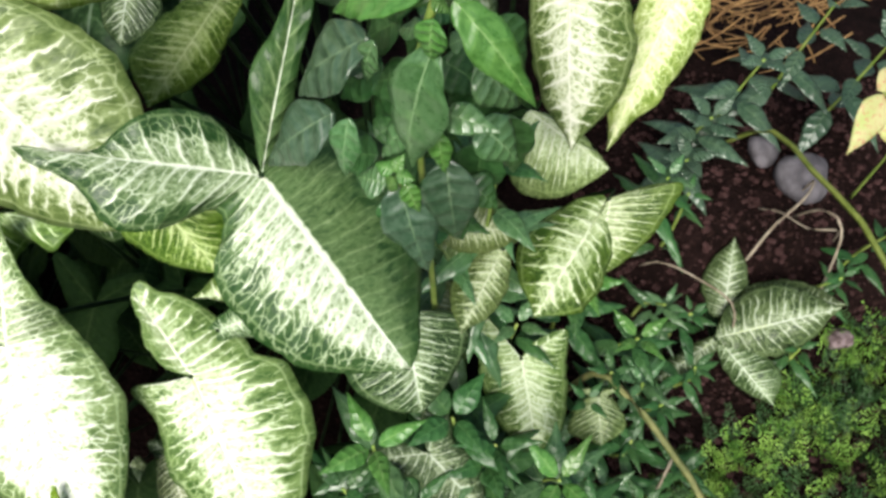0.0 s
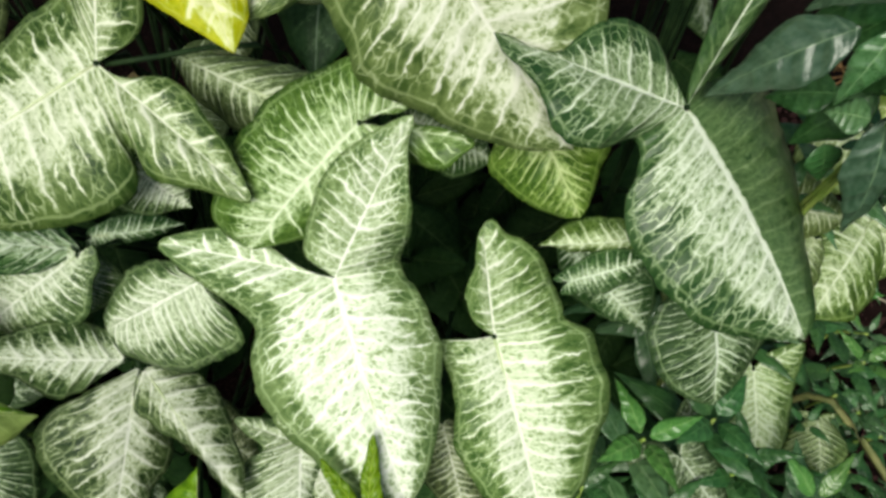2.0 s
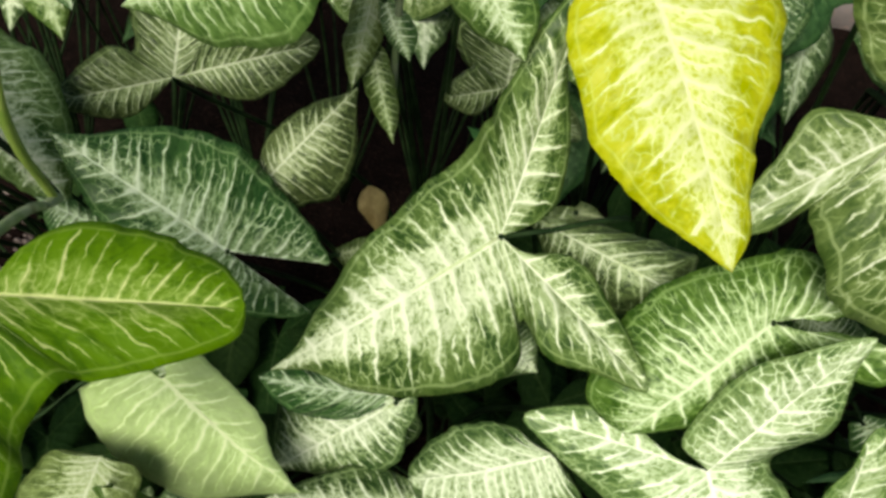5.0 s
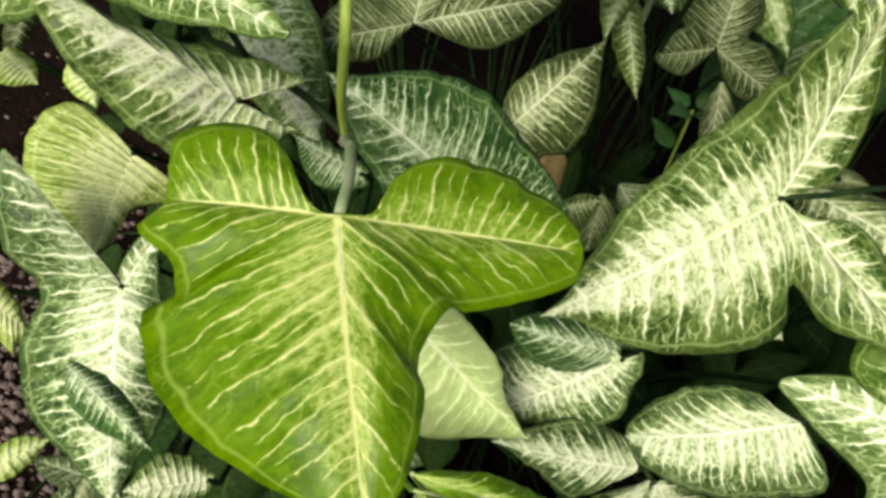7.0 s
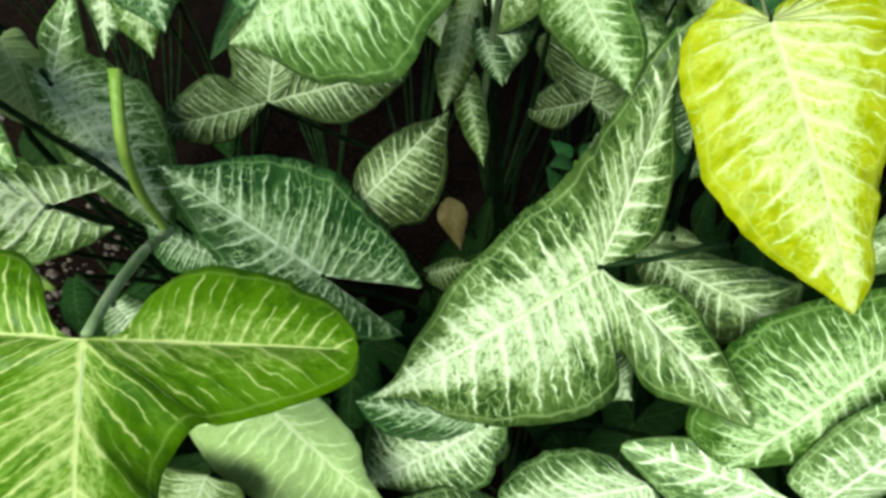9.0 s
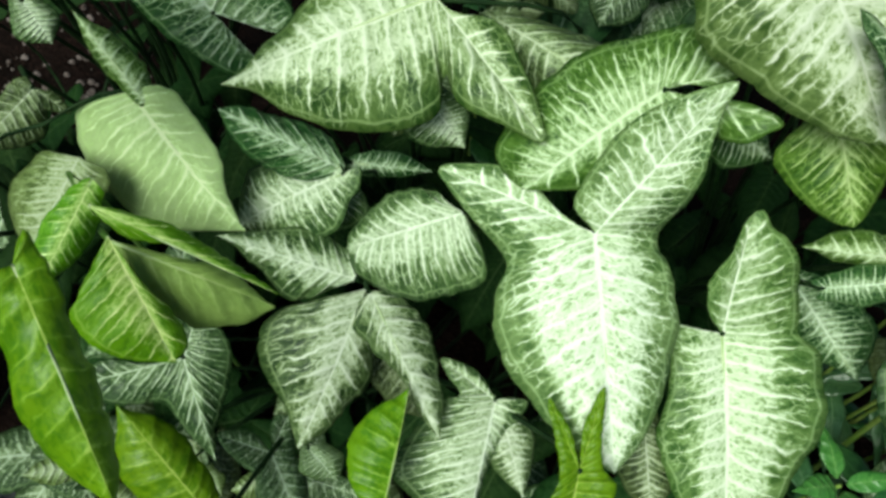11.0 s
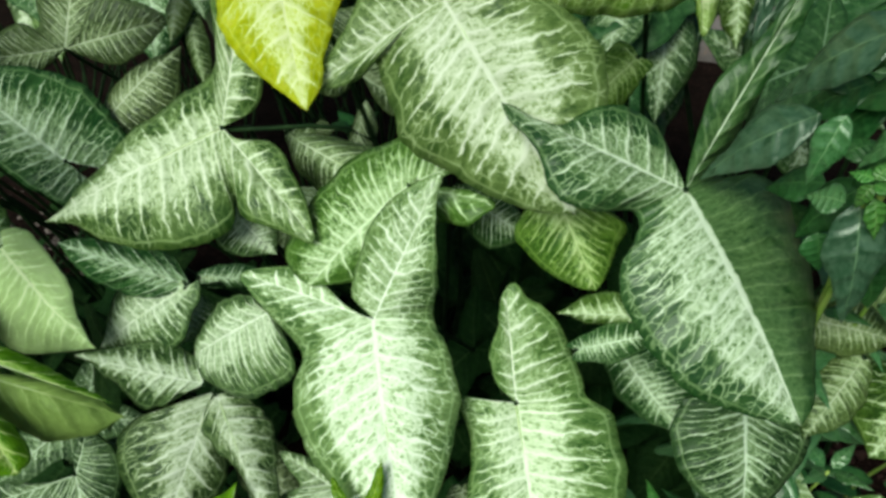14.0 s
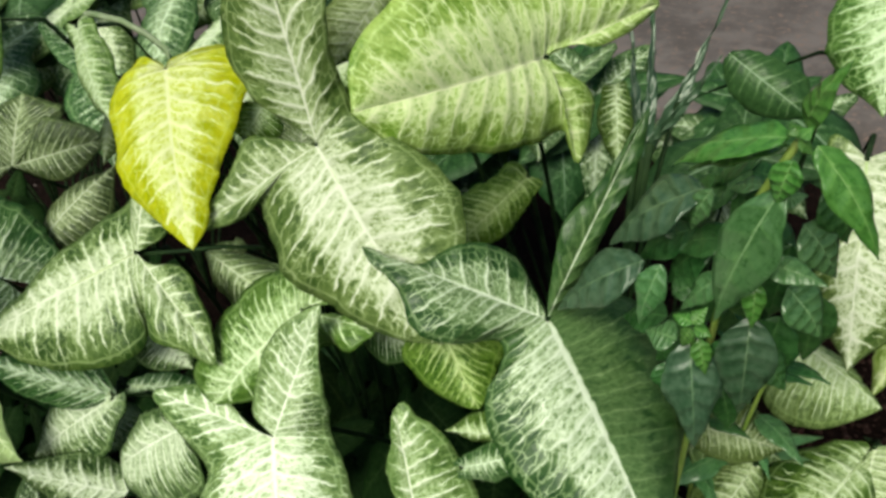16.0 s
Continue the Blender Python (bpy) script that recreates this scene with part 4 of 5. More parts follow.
leaf(p7, "lime_pale", (-0.768, 0.104, 0.342), (40.5, -4.9, 72.4), 0.036, (-0.18, -0.07, 0), (0.01, 0.12, 0.01), (-0.4, -1.04, 0), (0.35, -0.1, 0), (0.3, 0.3), (0.8, 0.8), (-0.05, -0.05))
leaf(p7, "lime_pale", (-0.744, 0.021, 0.278), (14.5, -30.1, 138.6), 0.041, (-0.04, 0.09, 0), (0.11, 0.03, 0), (-0.26, -0.34, -0.01), (0.26, -0.56, -0.01), (0.3, 0.3), (0.8, 0.8), (-0.05, -0.05))
leaf(p7, "mid", (-0.586, 0.041, 0.354), (-16, 19, -65.9), 0.039, (-0.06, 0.07, 0), (0.13, 0, 0), (-0.4, -0.52, -0.01), (0.26, -0.53, -0.01), (0.3, 0.3), (0.8, 0.8), (-0.05, -0.05))
p8 = plant("arrowhead vine with pale green and shade-dimmed olive leaves", -0.430, 0.494)
leaf(p8, "pale_green", (-0.452, 0.26, 0.587), (46.2, 37.2, -49.7), 0.111, (-0.17, 0.15, 0.05), (0.17, 0.23, 0.05), (-0.23, -0.51, -0.03), (0.42, -0.38, -0.03), (0.3, 0.3), (0.8, 0.8), (-0.05, -0.05))
leaf(p8, "pale_green", (-0.404, 0.28, 0.577), (46.1, -39.2, 11.2), 0.072, (-0.13, 0.11, 0.01), (0.21, -0.03, 0), (-0.3, -0.4, -0.02), (0.21, -0.66, -0.02), (0.3, 0.3), (0.8, 0.8), (-0.05, -0.05))
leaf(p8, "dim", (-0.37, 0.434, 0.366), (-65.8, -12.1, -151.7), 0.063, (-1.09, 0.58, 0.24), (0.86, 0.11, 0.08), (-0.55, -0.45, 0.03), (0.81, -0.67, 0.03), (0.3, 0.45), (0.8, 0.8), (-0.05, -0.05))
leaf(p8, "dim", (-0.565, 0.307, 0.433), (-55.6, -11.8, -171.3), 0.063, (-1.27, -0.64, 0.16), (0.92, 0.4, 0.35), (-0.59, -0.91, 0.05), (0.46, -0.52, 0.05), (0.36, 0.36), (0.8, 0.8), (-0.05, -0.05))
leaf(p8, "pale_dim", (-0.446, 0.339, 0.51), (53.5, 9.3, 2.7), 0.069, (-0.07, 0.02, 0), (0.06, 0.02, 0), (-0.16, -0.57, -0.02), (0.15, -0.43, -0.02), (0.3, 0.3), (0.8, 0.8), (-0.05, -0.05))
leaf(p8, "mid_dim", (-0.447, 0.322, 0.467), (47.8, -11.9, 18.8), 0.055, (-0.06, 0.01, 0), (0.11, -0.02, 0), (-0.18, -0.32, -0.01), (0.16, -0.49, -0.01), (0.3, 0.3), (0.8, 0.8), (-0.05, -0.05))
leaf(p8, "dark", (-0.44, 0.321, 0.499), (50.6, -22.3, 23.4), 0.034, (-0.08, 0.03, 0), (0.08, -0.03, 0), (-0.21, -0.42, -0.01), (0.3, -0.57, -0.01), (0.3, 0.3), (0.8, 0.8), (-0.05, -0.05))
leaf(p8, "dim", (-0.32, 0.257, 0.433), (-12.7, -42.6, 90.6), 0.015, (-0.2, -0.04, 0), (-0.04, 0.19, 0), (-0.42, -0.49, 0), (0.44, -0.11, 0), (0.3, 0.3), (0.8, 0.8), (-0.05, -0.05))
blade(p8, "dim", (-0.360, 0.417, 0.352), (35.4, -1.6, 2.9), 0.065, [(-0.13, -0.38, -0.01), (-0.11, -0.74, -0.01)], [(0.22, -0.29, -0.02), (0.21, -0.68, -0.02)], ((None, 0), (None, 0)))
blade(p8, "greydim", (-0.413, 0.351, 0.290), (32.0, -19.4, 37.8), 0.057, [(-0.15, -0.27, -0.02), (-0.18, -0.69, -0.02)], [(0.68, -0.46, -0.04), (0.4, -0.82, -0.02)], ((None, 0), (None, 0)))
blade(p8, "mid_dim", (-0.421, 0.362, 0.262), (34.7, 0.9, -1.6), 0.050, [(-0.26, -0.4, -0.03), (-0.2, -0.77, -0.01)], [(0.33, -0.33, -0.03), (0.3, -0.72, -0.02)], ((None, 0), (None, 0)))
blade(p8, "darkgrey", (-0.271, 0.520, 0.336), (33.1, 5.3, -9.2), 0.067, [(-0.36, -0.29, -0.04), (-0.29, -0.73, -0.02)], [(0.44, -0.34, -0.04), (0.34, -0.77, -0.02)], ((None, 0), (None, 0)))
p9 = plant("arrowhead vine with grey-green divided leaves", -0.377, 0.251)
blade(p9, "grey", (-0.363, 0.129, 0.290), (39.3, 20.0, 9.7), 0.114, [(-0.39, -0.3, -0.06), (-0.44, -0.5, -0.07), (-0.35, -0.66, -0.05), (-0.17, -0.79, -0.02)], [(-0.01, -0.21, 0), (0.18, -0.35, -0.05), (0.24, -0.52, -0.06), (0.17, -0.69, -0.04), (0.09, -0.89, -0.01)], ((None, 0), (None, 0)))
blade(p9, "grey", (-0.360, 0.128, 0.289), (12.6, -9.9, 45.4), 0.104, [(-0.18, -0.1, -0.05), (-0.14, -0.32, -0.04), (-0.05, -0.57, -0.02), (-0.04, -0.82, -0.01)], [(0.14, -0.06, -0.04), (0.23, -0.3, -0.07), (0.2, -0.54, -0.06), (0.1, -0.83, -0.01)], ((None, 0), (None, 0)))
blade(p9, "grey", (-0.371, 0.131, 0.293), (-15.8, 33.9, -88.6), 0.092, [(-0.18, -0.12, -0.06), (-0.24, -0.43, -0.08), (-0.13, -0.73, -0.04)], [(0.1, -0.12, -0.03), (0.28, -0.38, -0.07), (0.16, -0.62, -0.04), (0.05, -0.83, -0.01)], ((None, 0), (None, 0)))
blade(p9, "grey", (-0.311, 0.148, 0.370), (54.5, 34.7, -48.4), 0.099, [(-0.23, -0.3, -0.04), (-0.21, -0.69, -0.03), (-0.1, -0.91, 0)], [(0.3, 0.03, -0.04), (0.44, -0.11, -0.06), (0.43, -0.61, -0.05), (0.21, -0.94, 0)], ((None, 0), (None, 0)))
blade(p9, "dark", (-0.399, 0.179, 0.337), (-47.6, 38.2, -100.1), 0.088, [(-0.18, -0.23, -0.06), (-0.14, -0.59, -0.05), (-0.08, -0.88, -0.01)], [(0.18, -0.19, -0.04), (0.23, -0.53, -0.06), (0.14, -0.82, -0.02)], ((None, 0), (None, 0)))
leaf(p9, "grey", (-0.398, 0.173, 0.34), (36.6, 22.3, -47.6), 0.091, (-0.13, -0.02, 0), (0.02, 0.14, -0.01), (-0.4, -0.7, -0.01), (0.33, -0.26, -0.01), (0.3, 0.3), (0.8, 0.8), (-0.05, -0.05))
leaf(p9, "grey", (-0.407, 0.182, 0.327), (43.3, 15.4, 20), 0.042, (-0.08, 0.03, 0), (0.28, 0.12, 0), (-0.19, -0.48, -0.01), (0.65, -0.48, -0.01), (0.3, 0.3), (0.8, 0.8), (-0.05, -0.05))
leaf(p9, "dark", (-0.401, 0.191, 0.332), (11.7, -47, 104.5), 0.056, (-0.11, 0.03, 0), (0.07, 0.01, 0), (-0.14, -0.37, -0.01), (0.19, -0.48, -0.01), (0.3, 0.3), (0.8, 0.8), (-0.05, -0.05))
p10 = plant("arrowhead vine with curled yellow-green leaves", -0.484, 0.142)
blade(p10, "green", (-0.483, 0.061, 0.363), (46.3, 1.0, 57.8), 0.079, [(-0.18, -0.15, -0.02), (-0.45, -0.41, -0.06), (-0.37, -0.7, -0.04), (-0.18, -0.89, -0.01)], [(0.04, -0.36, -0.01), (0.15, -0.67, -0.04), (0.15, -0.92, -0.01)], ((None, 0), (None, 0)), stalk=False)
blade(p10, "underside", (-0.490, 0.066, 0.350), (37.9, -26.7, 88.4), 0.103, [(-0.18, -0.28, -0.06), (-0.28, -0.59, -0.08), (-0.17, -0.86, -0.03), (-0.05, -0.95, 0)], [(0.04, -0.25, -0.01), (0.09, -0.6, -0.03)], ((None, 0), (None, 0)), stalk=False)
blade(p10, "green", (-0.490, 0.064, 0.382), (32.8, -27.5, 83.8), 0.111, [(-0.06, -0.22, -0.02), (0.01, -0.47, 0), (0.01, -0.71, 0)], [(0.06, -0.19, -0.02), (0.08, -0.44, -0.03), (0.05, -0.72, -0.01)], ((None, 0), (None, 0)), stalk=False)
leaf(p10, "green", (-0.502, 0.082, 0.379), (35.8, 37.6, 20.4), 0.066, (-0.04, -0.02, 0), (0.12, -0.05, 0), (-0.17, -0.54, -0.01), (0.22, -0.45, -0.01), (0.3, 0.3), (0.8, 0.8), (-0.05, -0.05), stalk=False)
leaf(p10, "lime", (-0.43, -0.017, 0.464), (43.6, 10.1, 57.7), 0.099, (-0.08, -0.02, 0), (0.08, 0.07, 0.01), (-0.16, -0.51, -0.03), (0.11, -0.67, -0.03), (0.3, 0.3), (0.8, 0.8), (-0.05, -0.05), stalk=False)
blade(p10, "pale_dim", (-0.533, 0.104, 0.362), (42.7, 5.1, -8.9), 0.071, [(-0.39, -0.15, -0.04), (-0.51, -0.65, -0.04)], [(0.27, -0.01, -0.03), (0.32, -0.32, -0.03), (0.2, -0.74, -0.02)], ((None, 0), (None, 0)), stalk=False)
p11 = plant("low arrowhead vine with young lime leaves near the edge", -0.421, 0.141)
leaf(p11, "lime", (-0.397, -0.021, 0.218), (-33.1, 1.7, -112.4), 0.095, (-0.04, 0.01, 0), (0.03, 0.04, 0), (-0.19, -0.55, -0.02), (0.25, -0.53, -0.02), (0.3, 0.3), (0.8, 0.8), (-0.05, -0.05))
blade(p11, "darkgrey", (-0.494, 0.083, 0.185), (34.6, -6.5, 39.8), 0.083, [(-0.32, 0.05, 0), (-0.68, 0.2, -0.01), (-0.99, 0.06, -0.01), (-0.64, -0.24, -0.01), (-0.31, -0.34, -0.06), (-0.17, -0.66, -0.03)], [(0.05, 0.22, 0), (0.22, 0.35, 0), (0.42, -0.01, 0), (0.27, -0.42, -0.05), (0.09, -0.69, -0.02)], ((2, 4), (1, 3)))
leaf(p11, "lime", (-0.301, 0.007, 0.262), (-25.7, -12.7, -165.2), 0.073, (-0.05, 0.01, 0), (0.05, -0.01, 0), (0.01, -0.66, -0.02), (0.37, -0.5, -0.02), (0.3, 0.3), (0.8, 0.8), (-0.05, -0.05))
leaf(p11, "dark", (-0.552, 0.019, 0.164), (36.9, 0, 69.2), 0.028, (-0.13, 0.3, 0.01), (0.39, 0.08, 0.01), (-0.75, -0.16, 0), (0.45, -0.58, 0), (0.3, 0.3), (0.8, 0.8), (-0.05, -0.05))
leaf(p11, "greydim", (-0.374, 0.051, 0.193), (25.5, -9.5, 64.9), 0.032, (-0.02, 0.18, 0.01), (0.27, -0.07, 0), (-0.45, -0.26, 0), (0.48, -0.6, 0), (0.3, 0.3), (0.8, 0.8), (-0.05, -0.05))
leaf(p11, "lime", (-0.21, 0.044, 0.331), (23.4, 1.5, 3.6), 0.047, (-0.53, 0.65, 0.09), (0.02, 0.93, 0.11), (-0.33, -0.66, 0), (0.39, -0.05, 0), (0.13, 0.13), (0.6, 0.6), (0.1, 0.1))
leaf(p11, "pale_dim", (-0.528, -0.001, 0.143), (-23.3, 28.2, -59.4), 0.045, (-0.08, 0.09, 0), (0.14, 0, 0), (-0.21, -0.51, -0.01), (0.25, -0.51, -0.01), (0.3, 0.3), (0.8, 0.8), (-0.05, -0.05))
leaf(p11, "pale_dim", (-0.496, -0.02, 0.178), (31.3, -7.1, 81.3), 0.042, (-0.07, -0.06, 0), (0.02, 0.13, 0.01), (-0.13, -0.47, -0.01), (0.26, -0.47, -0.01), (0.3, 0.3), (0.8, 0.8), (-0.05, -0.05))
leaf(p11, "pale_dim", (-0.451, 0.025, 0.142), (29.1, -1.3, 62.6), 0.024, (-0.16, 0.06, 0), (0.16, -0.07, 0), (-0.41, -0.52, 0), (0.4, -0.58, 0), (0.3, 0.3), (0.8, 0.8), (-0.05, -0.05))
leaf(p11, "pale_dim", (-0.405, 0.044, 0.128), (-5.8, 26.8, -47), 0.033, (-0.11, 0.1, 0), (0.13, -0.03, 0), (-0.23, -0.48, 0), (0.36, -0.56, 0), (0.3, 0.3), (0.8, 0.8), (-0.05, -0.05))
p12 = plant("small arrowhead vine with yellow-green leaves among herbs", 0.118, 0.369)
leaf(p12, "mid_green", (0.127, 0.306, 0.292), (9.9, 9, -32.4), 0.109, (-0.07, 0.02, 0), (0.07, -0.04, 0), (-0.36, -0.58, -0.01), (0.28, -0.66, -0.01), (0.3, 0.3), (0.8, 0.8), (-0.05, -0.05))
blade(p12, "mid_green", (0.128, 0.306, 0.297), (32.3, -6.3, -13.1), 0.061, [(-0.17, -0.3, -0.03), (-0.22, -0.67, -0.03)], [(0.34, 0.19, -0.07), (0.85, 0.3, -0.07), (0.65, -0.26, -0.07), (0.3, -0.75, -0.05)], ((None, 0), (None, 1)))
blade(p12, "pale_green", (0.066, 0.219, 0.186), (44.8, -0.0, 13.5), 0.095, [(-0.11, 0.22, 0), (-0.31, 0.56, 0), (-0.33, 0.27, 0), (-0.37, -0.01, -0.05), (-0.36, -0.32, -0.05), (-0.24, -0.72, -0.03)], [(0.17, 0.15, 0), (0.45, 0.18, 0.01), (0.42, -0.02, 0.01), (0.41, -0.21, -0.06), (0.39, -0.55, -0.06), (0.23, -0.87, -0.02)], ((1, 3), (1, 3)))
leaf(p12, "mid_dim", (0.14, 0.205, 0.132), (16.7, -11.5, -3.1), 0.044, (-0.33, 0.12, 0.01), (0.34, 0.11, 0.01), (-0.66, -0.67, 0), (0.52, -0.56, 0), (0.3, 0.3), (0.8, 0.8), (-0.05, -0.05))
p13 = plant("arrowhead vine with hanging pale leaves near the wall", 0.069, 0.514)
leaf(p13, "pale", (0.066, 0.332, 0.51), (60.7, -11.8, -9), 0.124, (-0.15, 0.08, 0.02), (0.18, 0.05, 0.01), (-0.17, -0.58, -0.01), (0.3, -0.52, -0.01), (0.3, 0.3), (0.8, 0.8), (-0.05, -0.05))
leaf(p13, "lime_pale", (0.187, 0.454, 0.392), (46.6, 3.2, -26.4), 0.152, (-0.12, 0.01, 0.01), (0.1, 0.03, 0), (-0.15, -0.46, -0.02), (0.2, -0.27, -0.02), (0.3, 0.3), (0.8, 0.8), (-0.05, -0.05))
blade(p13, "pale_dim", (0.060, 0.336, 0.365), (16.8, -33.7, 45.9), 0.071, [(-0.51, -0.1, -0.05), (-0.7, -0.44, -0.06), (-0.52, -0.77, -0.03), (-0.19, -0.94, 0)], [(0.12, -0.36, -0.04), (0.09, -0.73, -0.02)], ((None, 0), (None, 0)))
leaf(p13, "pale_green", (0.052, 0.369, 0.616), (68.1, -13.6, -8), 0.090, (-0.11, 0.05, 0.01), (0.11, 0.01, 0), (-0.32, -0.55, -0.02), (0.24, -0.55, -0.02), (0.3, 0.3), (0.8, 0.8), (-0.05, -0.05))
leaf(p13, "smooth", (-0.015, 0.354, 0.556), (46.1, -50.8, 29.6), 0.060, (-0.09, -0.01, 0), (0.05, -0.02, 0), (-0.3, -0.42, -0.01), (0.25, -0.62, -0.01), (0.3, 0.3), (0.8, 0.8), (-0.05, -0.05), stalk=False)
p14 = plant("small grey-green arrowhead vine on bare soil", 0.299, 0.394)
leaf(p14, "greydim", (0.288, 0.292, 0.058), (-30, -17.5, 103.9), 0.121, (-0.06, 0.01, 0), (0.04, 0, 0), (-0.27, -0.44, -0.01), (0.34, -0.49, -0.01), (0.3, 0.3), (0.8, 0.8), (-0.05, -0.05))
leaf(p14, "greydim", (0.326, 0.334, 0.077), (-23, -29.2, 82.4), 0.089, (-0.13, -0.01, 0), (0.06, 0.07, 0), (-0.19, -0.56, -0.01), (0.22, -0.4, -0.01), (0.3, 0.3), (0.8, 0.8), (-0.05, -0.05))
leaf(p14, "greydim", (0.286, 0.29, 0.056), (26.8, 6.9, -57.1), 0.079, (-0.06, 0, 0), (0.06, 0.04, 0), (-0.14, -0.57, -0.01), (0.21, -0.39, -0.01), (0.3, 0.3), (0.8, 0.8), (-0.05, -0.05))
leaf(p14, "greydim", (0.291, 0.288, 0.057), (7.6, -30.2, 30.4), 0.080, (-0.05, -0.01, 0), (0.05, 0.01, 0), (-0.21, -0.52, -0.01), (0.34, -0.7, -0.01), (0.3, 0.3), (0.8, 0.8), (-0.05, -0.05))
leaf(p14, "greydim", (0.302, 0.319, 0.053), (-31.8, 14.8, 162), 0.086, (-0.06, -0.01, 0), (0.13, 0.02, 0), (-0.24, -0.39, -0.01), (0.32, -0.38, -0.01), (0.3, 0.3), (0.8, 0.8), (-0.05, -0.05))

# ---- leaves low under the canopy, shade painted into their colour ----
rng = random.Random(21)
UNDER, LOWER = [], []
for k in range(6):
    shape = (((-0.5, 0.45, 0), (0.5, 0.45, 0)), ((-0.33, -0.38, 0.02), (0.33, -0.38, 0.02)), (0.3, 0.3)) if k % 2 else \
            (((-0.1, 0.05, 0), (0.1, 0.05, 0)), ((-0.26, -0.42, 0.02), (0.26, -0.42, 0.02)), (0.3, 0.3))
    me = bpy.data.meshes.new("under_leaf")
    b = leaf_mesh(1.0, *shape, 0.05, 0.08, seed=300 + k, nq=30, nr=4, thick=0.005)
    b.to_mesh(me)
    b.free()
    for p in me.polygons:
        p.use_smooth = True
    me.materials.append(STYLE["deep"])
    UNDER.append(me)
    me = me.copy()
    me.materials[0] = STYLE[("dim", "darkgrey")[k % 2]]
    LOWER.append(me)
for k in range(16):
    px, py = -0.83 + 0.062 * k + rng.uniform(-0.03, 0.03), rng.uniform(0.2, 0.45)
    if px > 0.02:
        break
    ob = plant("arrowhead vine low under the canopy, shade painted into its leaves", px, py)
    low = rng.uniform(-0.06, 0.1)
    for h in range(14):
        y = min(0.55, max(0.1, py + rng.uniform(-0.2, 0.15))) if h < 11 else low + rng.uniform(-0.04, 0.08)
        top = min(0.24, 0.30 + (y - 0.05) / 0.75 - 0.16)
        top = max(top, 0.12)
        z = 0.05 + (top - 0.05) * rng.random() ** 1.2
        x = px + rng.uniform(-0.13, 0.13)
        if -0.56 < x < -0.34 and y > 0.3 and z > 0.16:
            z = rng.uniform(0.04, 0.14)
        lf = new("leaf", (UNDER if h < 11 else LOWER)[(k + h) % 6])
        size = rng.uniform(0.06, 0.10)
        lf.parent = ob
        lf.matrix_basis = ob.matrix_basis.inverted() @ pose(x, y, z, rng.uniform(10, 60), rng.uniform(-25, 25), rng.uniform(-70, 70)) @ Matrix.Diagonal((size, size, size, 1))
        part("petiole", tube([(x, y, z), (x * 0.7 + px * 0.3, y + 0.03, z * 0.6), (px, py, 0.02)], 0.0013, 0.002, 5, 8), SHADED_DARK_PETIOLE, lf)

# ---- vines added behind the first rows, largely unseen, to shade the ground ----
rng = random.Random(5)
REAR = []
for k, style in enumerate(("mid", "dark", "grey", "pale", "mid_green", "smooth")):
    me = UNDER[k].copy()
    me.materials[0] = STYLE[style]
    REAR.append(me)
for k in range(10):
    px, py = -1.0 + 0.11 * k + rng.uniform(-0.03, 0.03), rng.uniform(0.56, 0.66)
    ob = plant("variegated arrowhead vine added at the rear to shade the ground", px, py)
    for h in range(9):
        x, y = px + rng.uniform(-0.12, 0.12), py + rng.uniform(-0.06, 0.14)
        z = 0.36 + 0.14 * rng.random() - 0.5 * max(0, y - 0.66) - (0.10 if k > 6 else 0.0)
        size = rng.uniform(0.10, 0.14)
        lf = new("leaf", REAR[(k + 2 * h) % 6 if k < 7 else (5, 1, 5)[h % 3]])
        lf.parent = ob
        lf.matrix_basis = ob.matrix_basis.inverted() @ pose(x, y, z, rng.uniform(15, 50), rng.uniform(-20, 20), rng.uniform(-50, 50)) @ Matrix.Diagonal((size, size, size, 1))
        part("petiole", tube([(x, y, z), (x * 0.6 + px * 0.4, y + 0.02, z * 0.6), (px, py, 0.02)], 0.0014, 0.0022, 5, 8), SHADED_DARK_PETIOLE, lf)

# ---- stalks that show ----
part("petiole", tube([(-0.522, 0.092, 0.529), (-0.527, 0.113, 0.522), (-0.542, 0.148, 0.496), (-0.555, 0.170, 0.472), (-0.558, 0.181, 0.464)], 0.0019, 0.0024, 8, 18), GREY_PETIOLE, p5, "grey-green arched stalk")
part("petiole", tube([(-0.558, 0.179, 0.464), (-0.557, 0.176, 0.482), (-0.553, 0.170, 0.505), (-0.548, 0.168, 0.535), (-0.552, 0.185, 0.556)], 0.0019, 0.0026, 8, 18), LIME_STEM, p5, "yellow-green sheath of a stalk")
part("petiole", tube([(-0.558, 0.181, 0.463), (-0.585, 0.20, 0.462), (-0.63, 0.22, 0.46), (-0.69, 0.25, 0.42), (-0.665, 0.31, 0.05)], 0.0022, 0.0026, 8, 18), SHADED_DARK_PETIOLE, p5)
part("petiole", tube([(-0.318, 0.255, 0.565), (-0.325, 0.262, 0.574), (-0.335, 0.266, 0.580), (-0.364, 0.268, 0.590), (-0.42, 0.30, 0.56), (-0.44, 0.34, 0.40)], 0.0018, 0.0022, 8, 20), GREY_PETIOLE, p3)
part("petiole", tube([(-0.357, 0.216, 0.452), (-0.331, 0.228, 0.450), (-0.300, 0.249, 0.442), (-0.280, 0.271, 0.406), (-0.27, 0.3, 0.2)], 0.0014, 0.0022), SHADED_DARK_PETIOLE, p4)
part("petiole", tube([(-0.490, 0.066, 0.350), (-0.507, 0.073, 0.355), (-0.522, 0.084, 0.361), (-0.523, 0.097, 0.340), (-0.484, 0.142, 0.02)], 0.0018, 0.0022, 8, 18), PETIOLE, p10)
